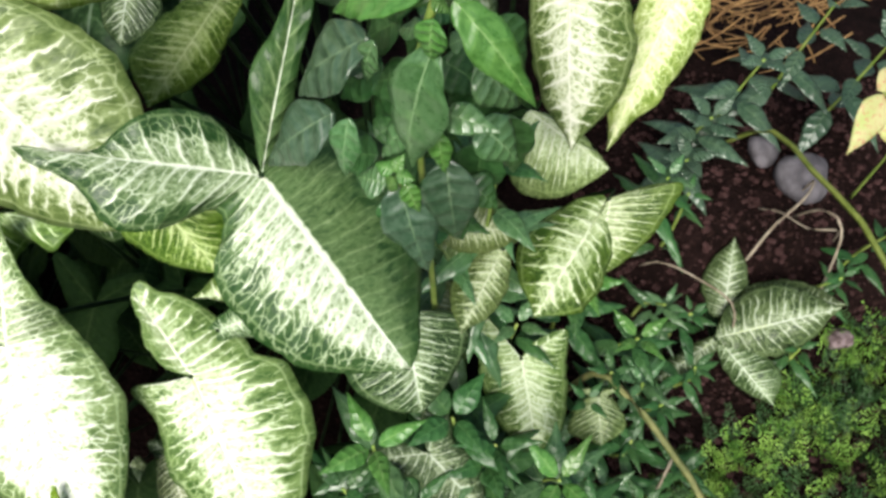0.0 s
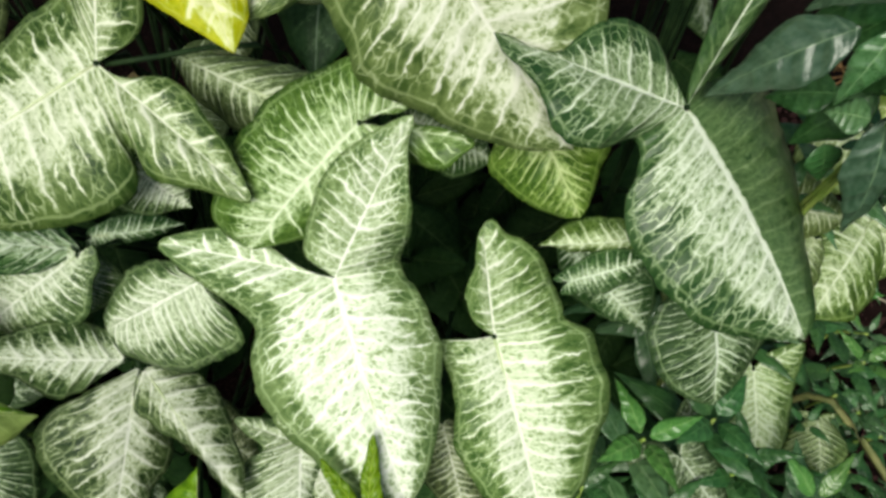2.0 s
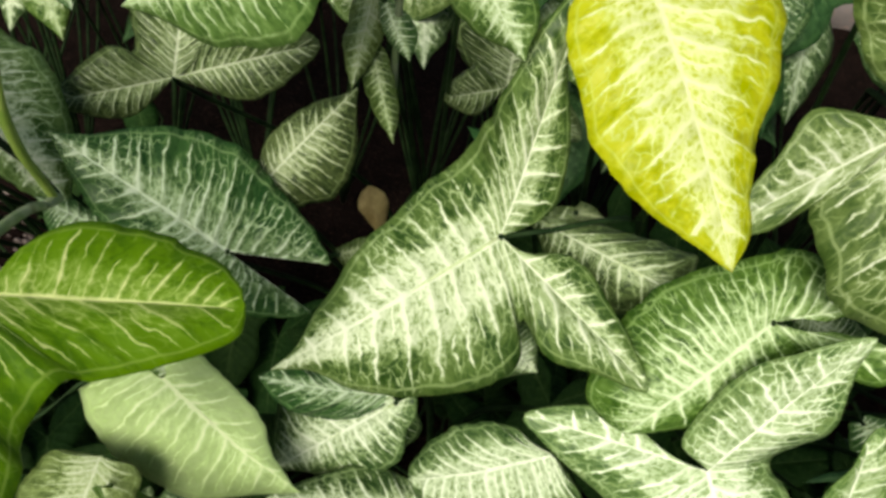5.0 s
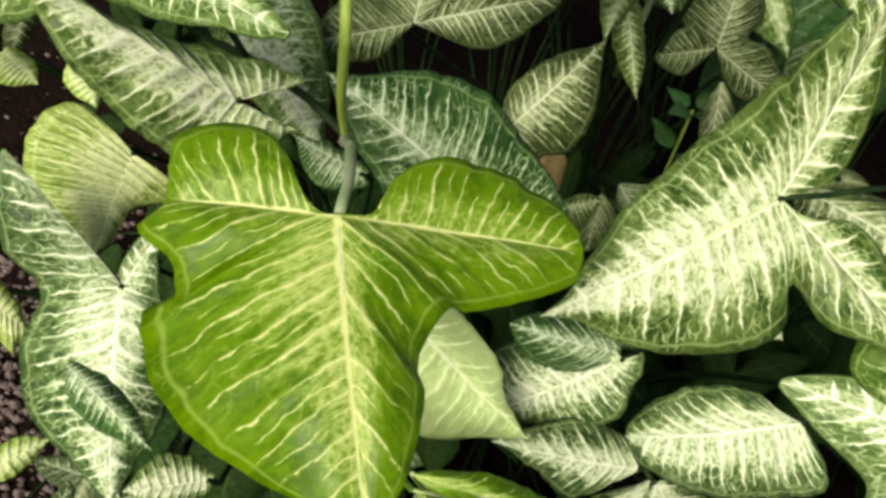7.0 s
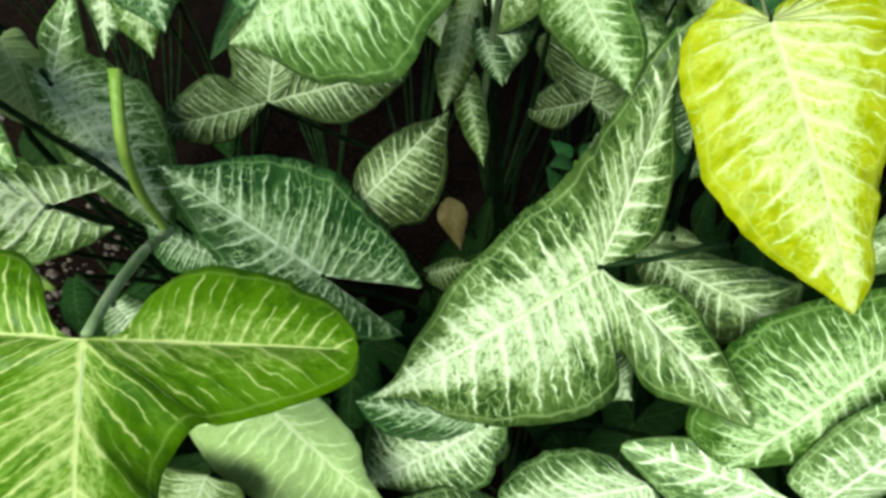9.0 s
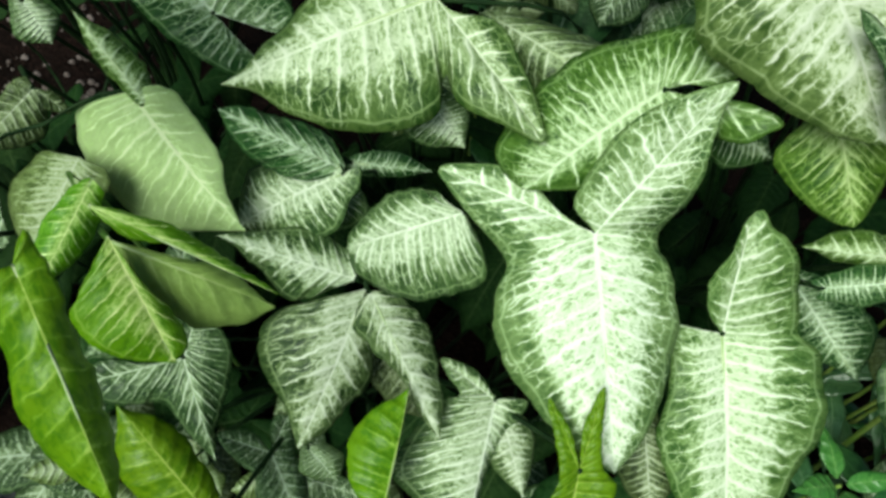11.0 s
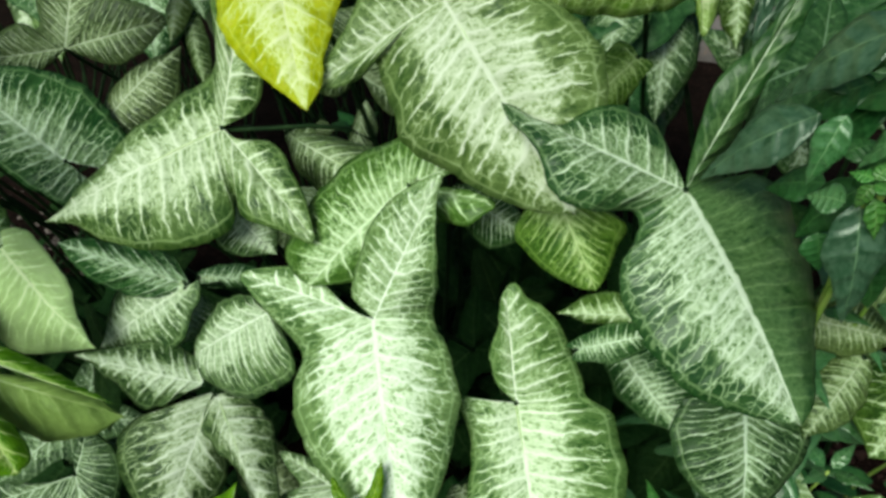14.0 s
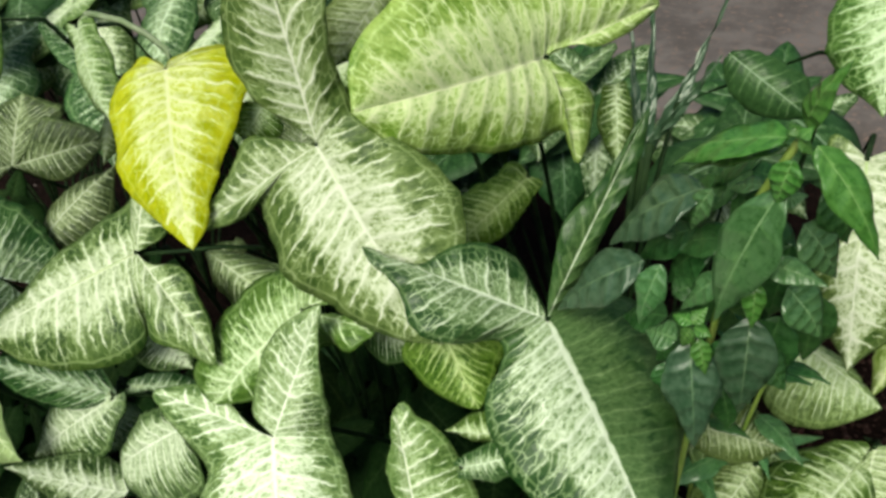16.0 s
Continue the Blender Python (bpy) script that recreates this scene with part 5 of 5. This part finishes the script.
part("petiole", tube([(-0.527, 0.153, 0.377), (-0.548, 0.145, 0.372), (-0.572, 0.125, 0.358), (-0.60, 0.09, 0.345), (-0.63, 0.14, 0.2)], 0.0013, 0.002), SHADED_DARK_PETIOLE, p5)

# ---- small things, bed floor ----
def runner(name, points, r0, r1, material, label, category, group=""):
    mid = Vector(points[0])
    bm = tube(points, r0, r1, 6, 18)
    bmesh.ops.translate(bm, vec=-mid, verts=bm.verts)
    return tagged(part(name, bm, material, None, "", Matrix.Translation(mid)), label, category, group)


runner("plant_stem", [(0.30, 0.50, 0.11), (0.324, 0.453, 0.20), (0.336, 0.367, 0.235), (0.351, 0.303, 0.25), (0.40, 0.16, 0.2), (0.43, 0.1, 0.02)], 0.0024, 0.0029, OLIVE_STEM, "smooth yellow-green stem arching over bare soil", "stem")
runner("root", [(0.39, 0.44, 0.11), (0.384, 0.428, 0.15), (0.365, 0.402, 0.155), (0.336, 0.38, 0.138), (0.318, 0.362, 0.10)], 0.0012, 0.0017, ROOT, "thin dry grey root across the soil", "root", "dry roots")
runner("root", [(0.375, 0.41, 0.11), (0.381, 0.388, 0.155), (0.391, 0.36, 0.155), (0.403, 0.331, 0.05)], 0.0012, 0.0016, ROOT, "thin dry grey root across the soil", "root", "dry roots")
runner("root", [(0.34, 0.42, 0.11), (0.353, 0.405, 0.126), (0.368, 0.375, 0.142), (0.390, 0.367, 0.151), (0.416, 0.385, 0.10)], 0.0009, 0.0012, ROOT, "thin dry grey root across the soil", "root", "dry roots")
runner("twig", [(0.215, 0.372, 0.07), (0.230, 0.362, 0.095), (0.259, 0.339, 0.105), (0.294, 0.306, 0.10), (0.31, 0.29, 0.01)], 0.0011, 0.0013, ROOT, "thin dry brown twig over the soil", "twig")
runner("plant_stem", [(0.12, 0.24, 0.02), (0.141, 0.224, 0.138), (0.176, 0.194, 0.126), (0.200, 0.164, 0.114), (0.229, 0.113, 0.102), (0.25, 0.07, 0.01)], 0.003, 0.0036, BROWN, "bare olive-brown stem leaning out of the bed", "stem")
runner("root", [(0.212, 0.163, 0.096), (0.196, 0.138, 0.096), (0.19, 0.115, 0.02)], 0.0014, 0.0018, ROOT, "thin dry grey root across the soil", "root", "dry roots")
runner("cable", [(-0.06, 0.33, 0.02), (-0.043, 0.354, 0.49), (-0.009, 0.402, 0.512), (0.056, 0.46, 0.516), (0.16, 0.50, 0.51), (0.3, 0.9, 0.4)], 0.0016, 0.0016, SHADED_DARK_PETIOLE, "thin dark bare stalk in front of the concrete path", "stalk")


def rock(x, y, z, r, seed, material, name="stone", label="rounded grey stone half sunk in the soil", group="stones"):
    bm = bmesh.new()
    bmesh.ops.create_icosphere(bm, subdivisions=3, radius=r)
    for v in bm.verts:
        v.co *= 1 + 0.35 * noise.noise(v.co / r * 0.9 + Vector((seed, 0, 0))) + 0.08 * noise.noise(v.co / r * 3 + Vector((seed, 4, 0)))
        v.co.z *= 0.7
    return tagged(part(name, bm, material, None, "", pose(x, y, z, 10 * seed, 0, 40 * seed)), label, "stone", group)


rock(0.40, 0.46, 0.112, 0.030, 1, STONE)
rock(0.365, 0.50, 0.105, 0.020, 2, STONE)
rock(-0.63, -0.02, 0.02, 0.035, 3, STONE, label="rough brown-grey stone beside the bed")

rock(0.439, 0.307, 0.02, 0.016, 5, GRAVEL, label="small pinkish-brown stone on the soil")

def scatter(name, spots, material, label, category):
    """Many small angular grains, joined: each spot is a pose with the grain's size in it."""
    seed_bm = bmesh.new()
    bmesh.ops.create_icosphere(seed_bm, subdivisions=1, radius=1.0)
    seed_bm.verts.ensure_lookup_table()
    dots = [v.co.copy() for v in seed_bm.verts]
    tris = [[v.index for v in f.verts] for f in seed_bm.faces]
    seed_bm.free()
    verts, faces = [], []
    for k, m in enumerate(spots):
        n = len(verts)
        verts += [tuple(m @ (d * (1 + 0.3 * noise.noise(d * 1.3 + Vector((k * 0.37, 0, 0)))))) for d in dots]
        faces += [tuple(n + i for i in f) for f in tris]
    me = bpy.data.meshes.new(name)
    me.from_pydata(verts, [], faces)
    me.materials.append(material)
    return tagged(new(name, me), label, category, kind="stuff")


# loose gravel beside the bed
rng = random.Random(4)
spots = []
for k in range(5200):
    x, y = rng.gauss(-0.98, 0.2), rng.gauss(0.06, 0.2)
    if x > -0.8 and y > 0.0:
        continue
    r = 0.0018 + 0.0055 * rng.random() ** 2
    spots.append(pose(x, y, height(x, y) + r * 0.3, rng.uniform(0, 90), rng.uniform(0, 90), 0) @ Matrix.Diagonal((r, 0.8 * r, 0.6 * r, 1)))
scatter("gravel", spots, GRAVEL, "loose pinkish-grey gravel on the soil beside the bed", "gravel")

rng = random.Random(9)
spots = []
for k in range(4200):
    x, y = rng.uniform(0.12, 0.6), rng.uniform(0.1, 0.62)
    r = 0.0012 + 0.005 * rng.random() ** 2
    spots.append(pose(x, y, height(x, y) + r * 0.2, rng.uniform(0, 90), rng.uniform(0, 90), 0) @ Matrix.Diagonal((r, 0.8 * r, 0.7 * r, 1)))
scatter("soil_crumbs", spots, CRUMB, "reddish-brown crumbs of soil", "soil")


def fallen(a, b, half, label, material=DEAD):
    bm, m = blade_between(a, b, half, (0.1, -0.5, 0.8), 0.2, int(a[0] * 900))
    tagged(part("fallen_leaf", bm, material, None, "", m), label, "leaf", "fallen leaves")


fallen((-0.475, 0.415, 0.25), (-0.455, 0.385, 0.215), 0.0135, "dry yellow-brown fallen leaf in the dark gap")

# grass in front of the concrete path
grass = new("grass_tuft")
grass.matrix_basis = pose(-0.05, 0.33, 0.02)
tagged(grass, "tuft of narrow upright green grass blades", "grass")
for a, b, c in (((-0.054, 0.355, 0.48), (-0.063, 0.386, 0.528), (-0.066, 0.43, 0.57)), ((-0.06, 0.356, 0.48), (-0.067, 0.386, 0.528), (-0.079, 0.42, 0.552)),
                ((-0.054, 0.356, 0.48), (-0.042, 0.389, 0.532), (-0.016, 0.43, 0.568)), ((-0.051, 0.341, 0.50), (-0.034, 0.349, 0.541), (-0.018, 0.354, 0.556))):
    strap, m = blade_between(a, c, 0.0032, (0.3, -0.8, 0.4), 0.06, int(900 * c[0]))
    blade = part("blade", strap, BLUE_AND_SHEEN_HERB, grass, "", m)
    part("sheath", tube([(-0.05, 0.33, 0.02), (-0.055, 0.345, 0.3), a], 0.002, 0.0026, 5, 10), SHADED_DARK_PETIOLE, blade)


# ---- herbs ----
tall = new("herb")
tall.matrix_basis = pose(0.0, 0.21, 0.03)
tagged(tall, "tall dark green leafy herb with a fresh rosette at its top", "herb", "leafy herbs")
CROWN = (-0.1, -0.45, 0.9)  # leaf normal, turned up and towards the camera to fit its view
part("stem", tube([(0.0, 0.21, 0.03), (-0.005, 0.205, 0.3), (-0.010, 0.180, 0.544), (-0.005, 0.173, 0.581), (-0.002, 0.159, 0.615)], 0.0026, 0.0014), LIME_STEM, tall)
part("branch", tube([(-0.005, 0.205, 0.4), (-0.019, 0.172, 0.512)], 0.0016, 0.001), LIME_STEM, tall)
herb_leaf(tall, (-0.005, 0.157, 0.617), (-0.038, 0.191, 0.581), 0.0072, HERB_TIP, CROWN)
herb_leaf(tall, (-0.003, 0.167, 0.608), (-0.032, 0.190, 0.580), 0.0041, HERB_TIP, CROWN)
herb_leaf(tall, (-0.001, 0.159, 0.620), (0.004, 0.150, 0.647), 0.0043, HERB_TIP, CROWN)
herb_leaf(tall, (0.003, 0.156, 0.616), (0.029, 0.148, 0.581), 0.0060, HERB_TIP, CROWN)
herb_leaf(tall, (-0.003, 0.154, 0.611), (-0.003, 0.159, 0.590), 0.0044, HERB_TIP, CROWN)
herb_leaf(tall, (-0.003, 0.159, 0.596), (-0.012, 0.169, 0.522), 0.0097, HERB_LEAF, CROWN)
# the bluish leaves are the same herb with the sky's sheen in their colour
herb_leaf(tall, (-0.025, 0.181, 0.579), (-0.059, 0.200, 0.529), 0.0108, BLUE_AND_SHEEN_HERB, CROWN)
herb_leaf(tall, (-0.023, 0.176, 0.582), (-0.027, 0.180, 0.559), 0.0039, HERB_LEAF, CROWN)
herb_leaf(tall, (-0.043, 0.187, 0.534), (-0.081, 0.198, 0.484), 0.0105, BLUE_AND_SHEEN_HERB, CROWN)
herb_leaf(tall, (-0.036, 0.179, 0.540), (-0.041, 0.177, 0.505), 0.0058, HERB_LEAF, CROWN)
herb_leaf(tall, (-0.011, 0.173, 0.545), (-0.025, 0.178, 0.517), 0.0051, HERB_LEAF, CROWN)
herb_leaf(tall, (-0.000, 0.164, 0.560), (0.020, 0.154, 0.562), 0.0049, HERB_LEAF, CROWN)
herb_leaf(tall, (-0.002, 0.163, 0.552), (0.001, 0.161, 0.529), 0.0037, HERB_TIP, CROWN)
herb_leaf(tall, (0.001, 0.169, 0.528), (0.007, 0.166, 0.471), 0.0101, BLUE_AND_SHEEN_HERB, CROWN)
herb_leaf(tall, (-0.019, 0.176, 0.503), (-0.007, 0.166, 0.440), 0.0104, BLUE_AND_SHEEN_HERB, CROWN)
herb_leaf(tall, (-0.016, 0.172, 0.508), (-0.010, 0.169, 0.489), 0.0039, HERB_TIP, CROWN)
herb_leaf(tall, (-0.024, 0.176, 0.501), (-0.038, 0.184, 0.495), 0.0066, HERB_LEAF, CROWN)
herb_leaf(tall, (0.011, 0.178, 0.570), (0.028, 0.178, 0.547), 0.0085, HERB_LEAF, CROWN)
herb_leaf(tall, (0.013, 0.179, 0.538), (0.031, 0.178, 0.514), 0.0082, HERB_LEAF, CROWN)
herb_leaf(tall, (-0.003, 0.185, 0.553), (-0.020, 0.196, 0.535), 0.0061, LOW_HERB, CROWN)
herb_leaf(tall, (-0.009, 0.193, 0.548), (-0.034, 0.206, 0.527), 0.0073, LOW_HERB, CROWN)
herb_leaf(tall, (-0.006, 0.178, 0.585), (-0.016, 0.188, 0.575), 0.0034, HERB_LEAF, CROWN)
herb_leaf(tall, (0.002, 0.176, 0.580), (0.009, 0.175, 0.585), 0.0032, HERB_LEAF, CROWN)
herb_leaf(tall, (-0.020, 0.169, 0.519), (-0.015, 0.172, 0.527), 0.0028, HERB_TIP, CROWN)
herb_leaf(tall, (-0.020, 0.169, 0.519), (-0.028, 0.176, 0.516), 0.0029, HERB_TIP, CROWN)
herb_leaf(tall, (-0.020, 0.168, 0.517), (-0.022, 0.170, 0.503), 0.0029, HERB_TIP, CROWN)
herb_leaf(tall, (-0.019, 0.170, 0.516), (-0.011, 0.169, 0.513), 0.0028, HERB_TIP, CROWN)
herb_leaf(tall, (-0.003, 0.152, 0.620), (0.000, 0.153, 0.624), 0.0020, HERB_TIP, CROWN)
herb_leaf(tall, (-0.003, 0.153, 0.620), (-0.006, 0.160, 0.621), 0.0021, HERB_TIP, CROWN)
herb_leaf(tall, (-0.003, 0.153, 0.619), (0.002, 0.153, 0.614), 0.0021, HERB_TIP, CROWN)
herb_leaf(tall, (-0.003, 0.177, 0.506), (-0.003, 0.175, 0.478), 0.0065, LOW_HERB, CROWN)
herb_leaf(tall, (0.010, 0.183, 0.495), (0.025, 0.177, 0.480), 0.0075, LOW_HERB, CROWN)
herb_leaf(tall, (-0.026, 0.188, 0.473), (-0.020, 0.184, 0.453), 0.0071, LOW_HERB, CROWN)
herb_leaf(tall, (-0.015, 0.204, 0.566), (-0.034, 0.220, 0.533), 0.0084, LOW_HERB, CROWN)
herb_leaf(tall, (-0.024, 0.205, 0.542), (-0.046, 0.218, 0.508), 0.0089, LOW_HERB, CROWN)
herb_leaf(tall, (-0.001, 0.199, 0.551), (0.020, 0.197, 0.533), 0.0084, LOW_HERB, CROWN)
herb_leaf(tall, (-0.016, 0.205, 0.535), (-0.031, 0.215, 0.499), 0.0089, LOW_HERB, CROWN)
herb_leaf(tall, (-0.003, 0.194, 0.517), (-0.019, 0.206, 0.487), 0.0078, LOW_HERB, CROWN)
herb_leaf(tall, (0.013, 0.196, 0.547), (0.014, 0.200, 0.501), 0.0092, LOW_HERB, CROWN)
herb_leaf(tall, (-0.012, 0.199, 0.496), (-0.030, 0.205, 0.453), 0.0094, LOW_HERB, CROWN)
herb_leaf(tall, (0.017, 0.193, 0.509), (0.017, 0.195, 0.461), 0.0099, LOW_HERB, CROWN)
herb_leaf(tall, (-0.029, 0.196, 0.495), (-0.050, 0.210, 0.476), 0.0083, LOW_HERB, CROWN)
herb_leaf(tall, (0.016, 0.185, 0.583), (0.030, 0.187, 0.557), 0.0076, LOW_HERB, CROWN)
herb_leaf(tall, (-0.007, 0.191, 0.588), (-0.021, 0.209, 0.561), 0.0058, LOW_HERB, CROWN)
herb_leaf(tall, (0.027, 0.195, 0.523), (0.033, 0.197, 0.480), 0.0090, LOW_HERB, CROWN)
herb_leaf(tall, (-0.001, 0.196, 0.463), (0.011, 0.192, 0.427), 0.0096, LOW_HERB, CROWN)
herb_leaf(tall, (-0.030, 0.206, 0.534), (-0.043, 0.225, 0.540), 0.0067, LOW_HERB, CROWN)
herb_leaf(tall, (-0.009, 0.192, 0.582), (0.006, 0.194, 0.575), 0.0047, LOW_HERB, CROWN)
herb_leaf(tall, (-0.029, 0.191, 0.514), (-0.015, 0.198, 0.518), 0.0056, LOW_HERB, CROWN)
herb_leaf(tall, (-0.011, 0.197, 0.571), (-0.002, 0.201, 0.544), 0.0060, LOW_HERB, CROWN)
for k, (x, y, z) in enumerate(((-0.03, 0.235, 0.42), (0.03, 0.232, 0.44), (0.004, 0.235, 0.38), (0.03, 0.26, 0.40))):
    herb("tall dark green leafy herb crowding the vine", (x * 0.6, y + 0.03, 0.02), (x, y, z), 60 + k, 6, 0.056, 0.0125, None, LOW_HERB, "leafy herbs", 0.045)
herb("low dark green herb with a paler rosette", (-0.048, 0.156, 0.020), (-0.048, 0.126, 0.260), 3, 5, 0.066, 0.017, HERB_LEAF, HERB_TIP)
herb("low dark green herb with a paler rosette", (0.088, 0.146, 0.020), (0.088, 0.116, 0.200), 5, 5, 0.062, 0.016, HERB_LEAF, HERB_TIP)
herb("low dark green herb with a paler rosette", (0.114, 0.291, 0.020), (0.114, 0.261, 0.240), 8, 4, 0.05, 0.012, LOW_HERB, HERB_TIP)
herb("low dark green herb with a paler rosette", (0.060, 0.265, 0.020), (0.060, 0.235, 0.220), 11, 4, 0.05, 0.013, LOW_HERB, HERB_LEAF)
herb("low dark green herb with a paler rosette", (0.175, 0.278, 0.020), (0.175, 0.248, 0.160), 14, 5, 0.05, 0.012, LOW_HERB, HERB_TIP)
herb("low dark green herb with a paler rosette", (0.007, 0.182, 0.020), (0.007, 0.152, 0.240), 15, 4, 0.075, 0.019, LOW_HERB, LOW_HERB)
herb("low dark green herb with a paler rosette", (0.033, 0.159, 0.020), (0.033, 0.129, 0.200), 16, 5, 0.06, 0.015, LOW_HERB, LOW_HERB)
herb("low dark green herb with a paler rosette", (0.02, 0.16, 0.02), (0.025, 0.125, 0.19), 17, 5, 0.055, 0.010, LOW_HERB, HERB_LEAF)
herb("low dark green herb with a paler rosette", (0.15, 0.16, 0.02), (0.145, 0.13, 0.10), 19, 4, 0.05, 0.010, LOW_HERB, HERB_LEAF)
herb("low dark green herb with a paler rosette", (0.20, 0.40, 0.10), (0.195, 0.36, 0.25), 23, 5, 0.05, 0.010, LOW_HERB, HERB_LEAF)
for k, (x, y, z) in enumerate(((-0.02, 0.10, 0.20), (0.05, 0.085, 0.17), (-0.005, 0.07, 0.15), (0.10, 0.07, 0.13), (0.115, 0.10, 0.17), (0.04, 0.14, 0.21), (-0.075, 0.11, 0.20))):
    herb("low dense dark green herb under the vine", (x, y + 0.02, 0.02), (x, y, z), 80 + k, 6, 0.055, 0.0105, LOW_HERB, LOW_HERB)
for k, (x, y, z) in enumerate(((0.235, 0.385, 0.19), (0.25, 0.30, 0.10), (0.40, 0.33, 0.12), (0.44, 0.36, 0.16), (0.36, 0.27, 0.08), (0.13, 0.20, 0.13), (0.17, 0.17, 0.11), (0.20, 0.20, 0.12), (0.24, 0.24, 0.11), (0.18, 0.12, 0.09), (0.22, 0.15, 0.09), (0.15, 0.22, 0.15))):
    herb("small dark herb at the edge of the bare soil", (x, y + 0.01, 0.02), (x, y, z), 95 + k, 5, 0.036, 0.0075, LOW_HERB, LOW_HERB)
herb("low dark green herb in the shade", (0.21, 0.33, 0.03), (0.225, 0.31, 0.10), 25, 4, 0.045, 0.008, HERB_LEAF, HERB_LEAF)
herb("low dark green herb in the shade", (-0.375, 0.42, 0.02), (-0.372, 0.41, 0.325), 29, 4, 0.048, 0.016, LOW_HERB, LOW_HERB)
herb("low dark green herb in the shade", (0.19, 0.25, 0.02), (0.185, 0.22, 0.12), 37, 4, 0.045, 0.009, HERB_LEAF, HERB_LEAF)
for k, (x, y, z, s) in enumerate(((0.31, 0.50, 0.25, 31), (0.36, 0.52, 0.30, 33), (0.27, 0.47, 0.20, 35), (0.42, 0.50, 0.27, 41), (0.25, 0.44, 0.17, 49))):
    herb("blue-green small-leaved herb above the bare soil", (x, y + 0.03, 0.10), (x, y, z), s, 5, 0.05, 0.0155, BLUE_AND_SHEEN_HERB, BLUE_AND_SHEEN_HERB, "blue-green herbs")

# a leaf with red margins on a thin stem
reds = new("croton_sprig")
reds.matrix_basis = pose(0.45, 0.44, 0.1)
tagged(reds, "sprig with yellow-green leaves edged in red", "plant")
part("stem", tube([(0.45, 0.44, 0.1), (0.416, 0.413, 0.250), (0.386, 0.428, 0.281)], 0.0016, 0.001), LIME_STEM, reds)
herb_leaf(reds, (0.385, 0.427, 0.281), (0.358, 0.387, 0.246), 0.0135, RED_EDGE)
herb_leaf(reds, (0.388, 0.422, 0.278), (0.416, 0.387, 0.234), 0.013, RED_EDGE)
herb_leaf(reds, (0.381, 0.430, 0.282), (0.402, 0.459, 0.288), 0.009, RED_EDGE)

# ---- feathery fern-like ground cover ----
def cover(name, label, count, seed, box, material, lift):
    rng = random.Random(seed)
    verts, faces = [], []
    for k in range(count):
        x, y = rng.uniform(box[0], box[1]), rng.uniform(box[2], box[3])
        if y > 0.15 + (x - 0.22) * 0.68 or noise.noise(Vector((x * 22, y * 22, seed))) < -0.3:
            continue
        base = Vector((x, y, max(0, height(x, y))))
        a = rng.uniform(0, 2 * math.pi)
        lean = rng.uniform(0.5, 1.1)
        d = Vector((math.cos(a) * lean, math.sin(a) * lean, 1)).normalized()
        long = rng.uniform(0.5, 1.0) * lift
        side = d.cross(Vector((0, 0, 1))).normalized()
        for i in range(4, 13):
            f = i / 12
            p = base + d * long * f + Vector((math.cos(a), math.sin(a), -0.6)) * long * 0.3 * f * f
            w = long * 0.30 * (1.25 - f)
            for s in (-1, 1):
                tip = p + side * s * w + d * w * 0.5
                cross = d * 0.0022
                for e in range(4):
                    if rng.random() < 0.3:
                        continue
                    g0, g1 = e / 4, (e + 0.95) / 4
                    c0, c1 = p.lerp(tip, g0), p.lerp(tip, g1)
                    up = Vector((rng.uniform(-1, 1), rng.uniform(-1, 1), rng.uniform(0, 1.2))) * 0.0016
                    n = len(verts)
                    verts += [c0, c0.lerp(c1, 0.5) + cross + up, c1, c0.lerp(c1, 0.5) - cross + up]
                    faces.append((n, n + 1, n + 2, n + 3))
    me = bpy.data.meshes.new(name)
    me.from_pydata([tuple(v) for v in verts], [], faces)
    me.materials.append(material)
    return tagged(new(name, me), label, "fern", kind="stuff")


cover("fern_cover", "feathery light green spike-moss covering the ground", 620, 2, (0.20, 0.66, 0.02, 0.36), FERN, 0.055)
cover("fern_cover", "feathery dark green spike-moss among the lighter one", 700, 6, (0.20, 0.66, 0.03, 0.36), FERN_DARK, 0.05)

# ---- rusty coir mat at the back ----
rng = random.Random(12)
bm = bmesh.new()
mat_base = Vector((0.36, 0.66, 0.14))
for k in range(70):
    p = Vector((rng.uniform(-0.10, 0.10), rng.uniform(-0.03, 0.03), rng.uniform(-0.04, 0.05)))
    d = Vector((rng.uniform(-1, 1), rng.uniform(-0.3, 0.3), rng.uniform(-0.7, 0.7))) * 0.05
    piece = tube([p - d, p + Vector((rng.uniform(-.01, .01), rng.uniform(-.01, .01), rng.uniform(-.01, .01))), p + d], 0.0016, 0.0012, 4, 6)
    me = bpy.data.meshes.new("strand")
    piece.to_mesh(me)
    piece.free()
    bm.from_mesh(me)
    bpy.data.meshes.remove(me)
tagged(part("coir_mat", bm, COIR, None, "", Matrix.Translation(mat_base)), "tangled rust-orange coir fibre lying on the soil", "fibre mat", kind="stuff")
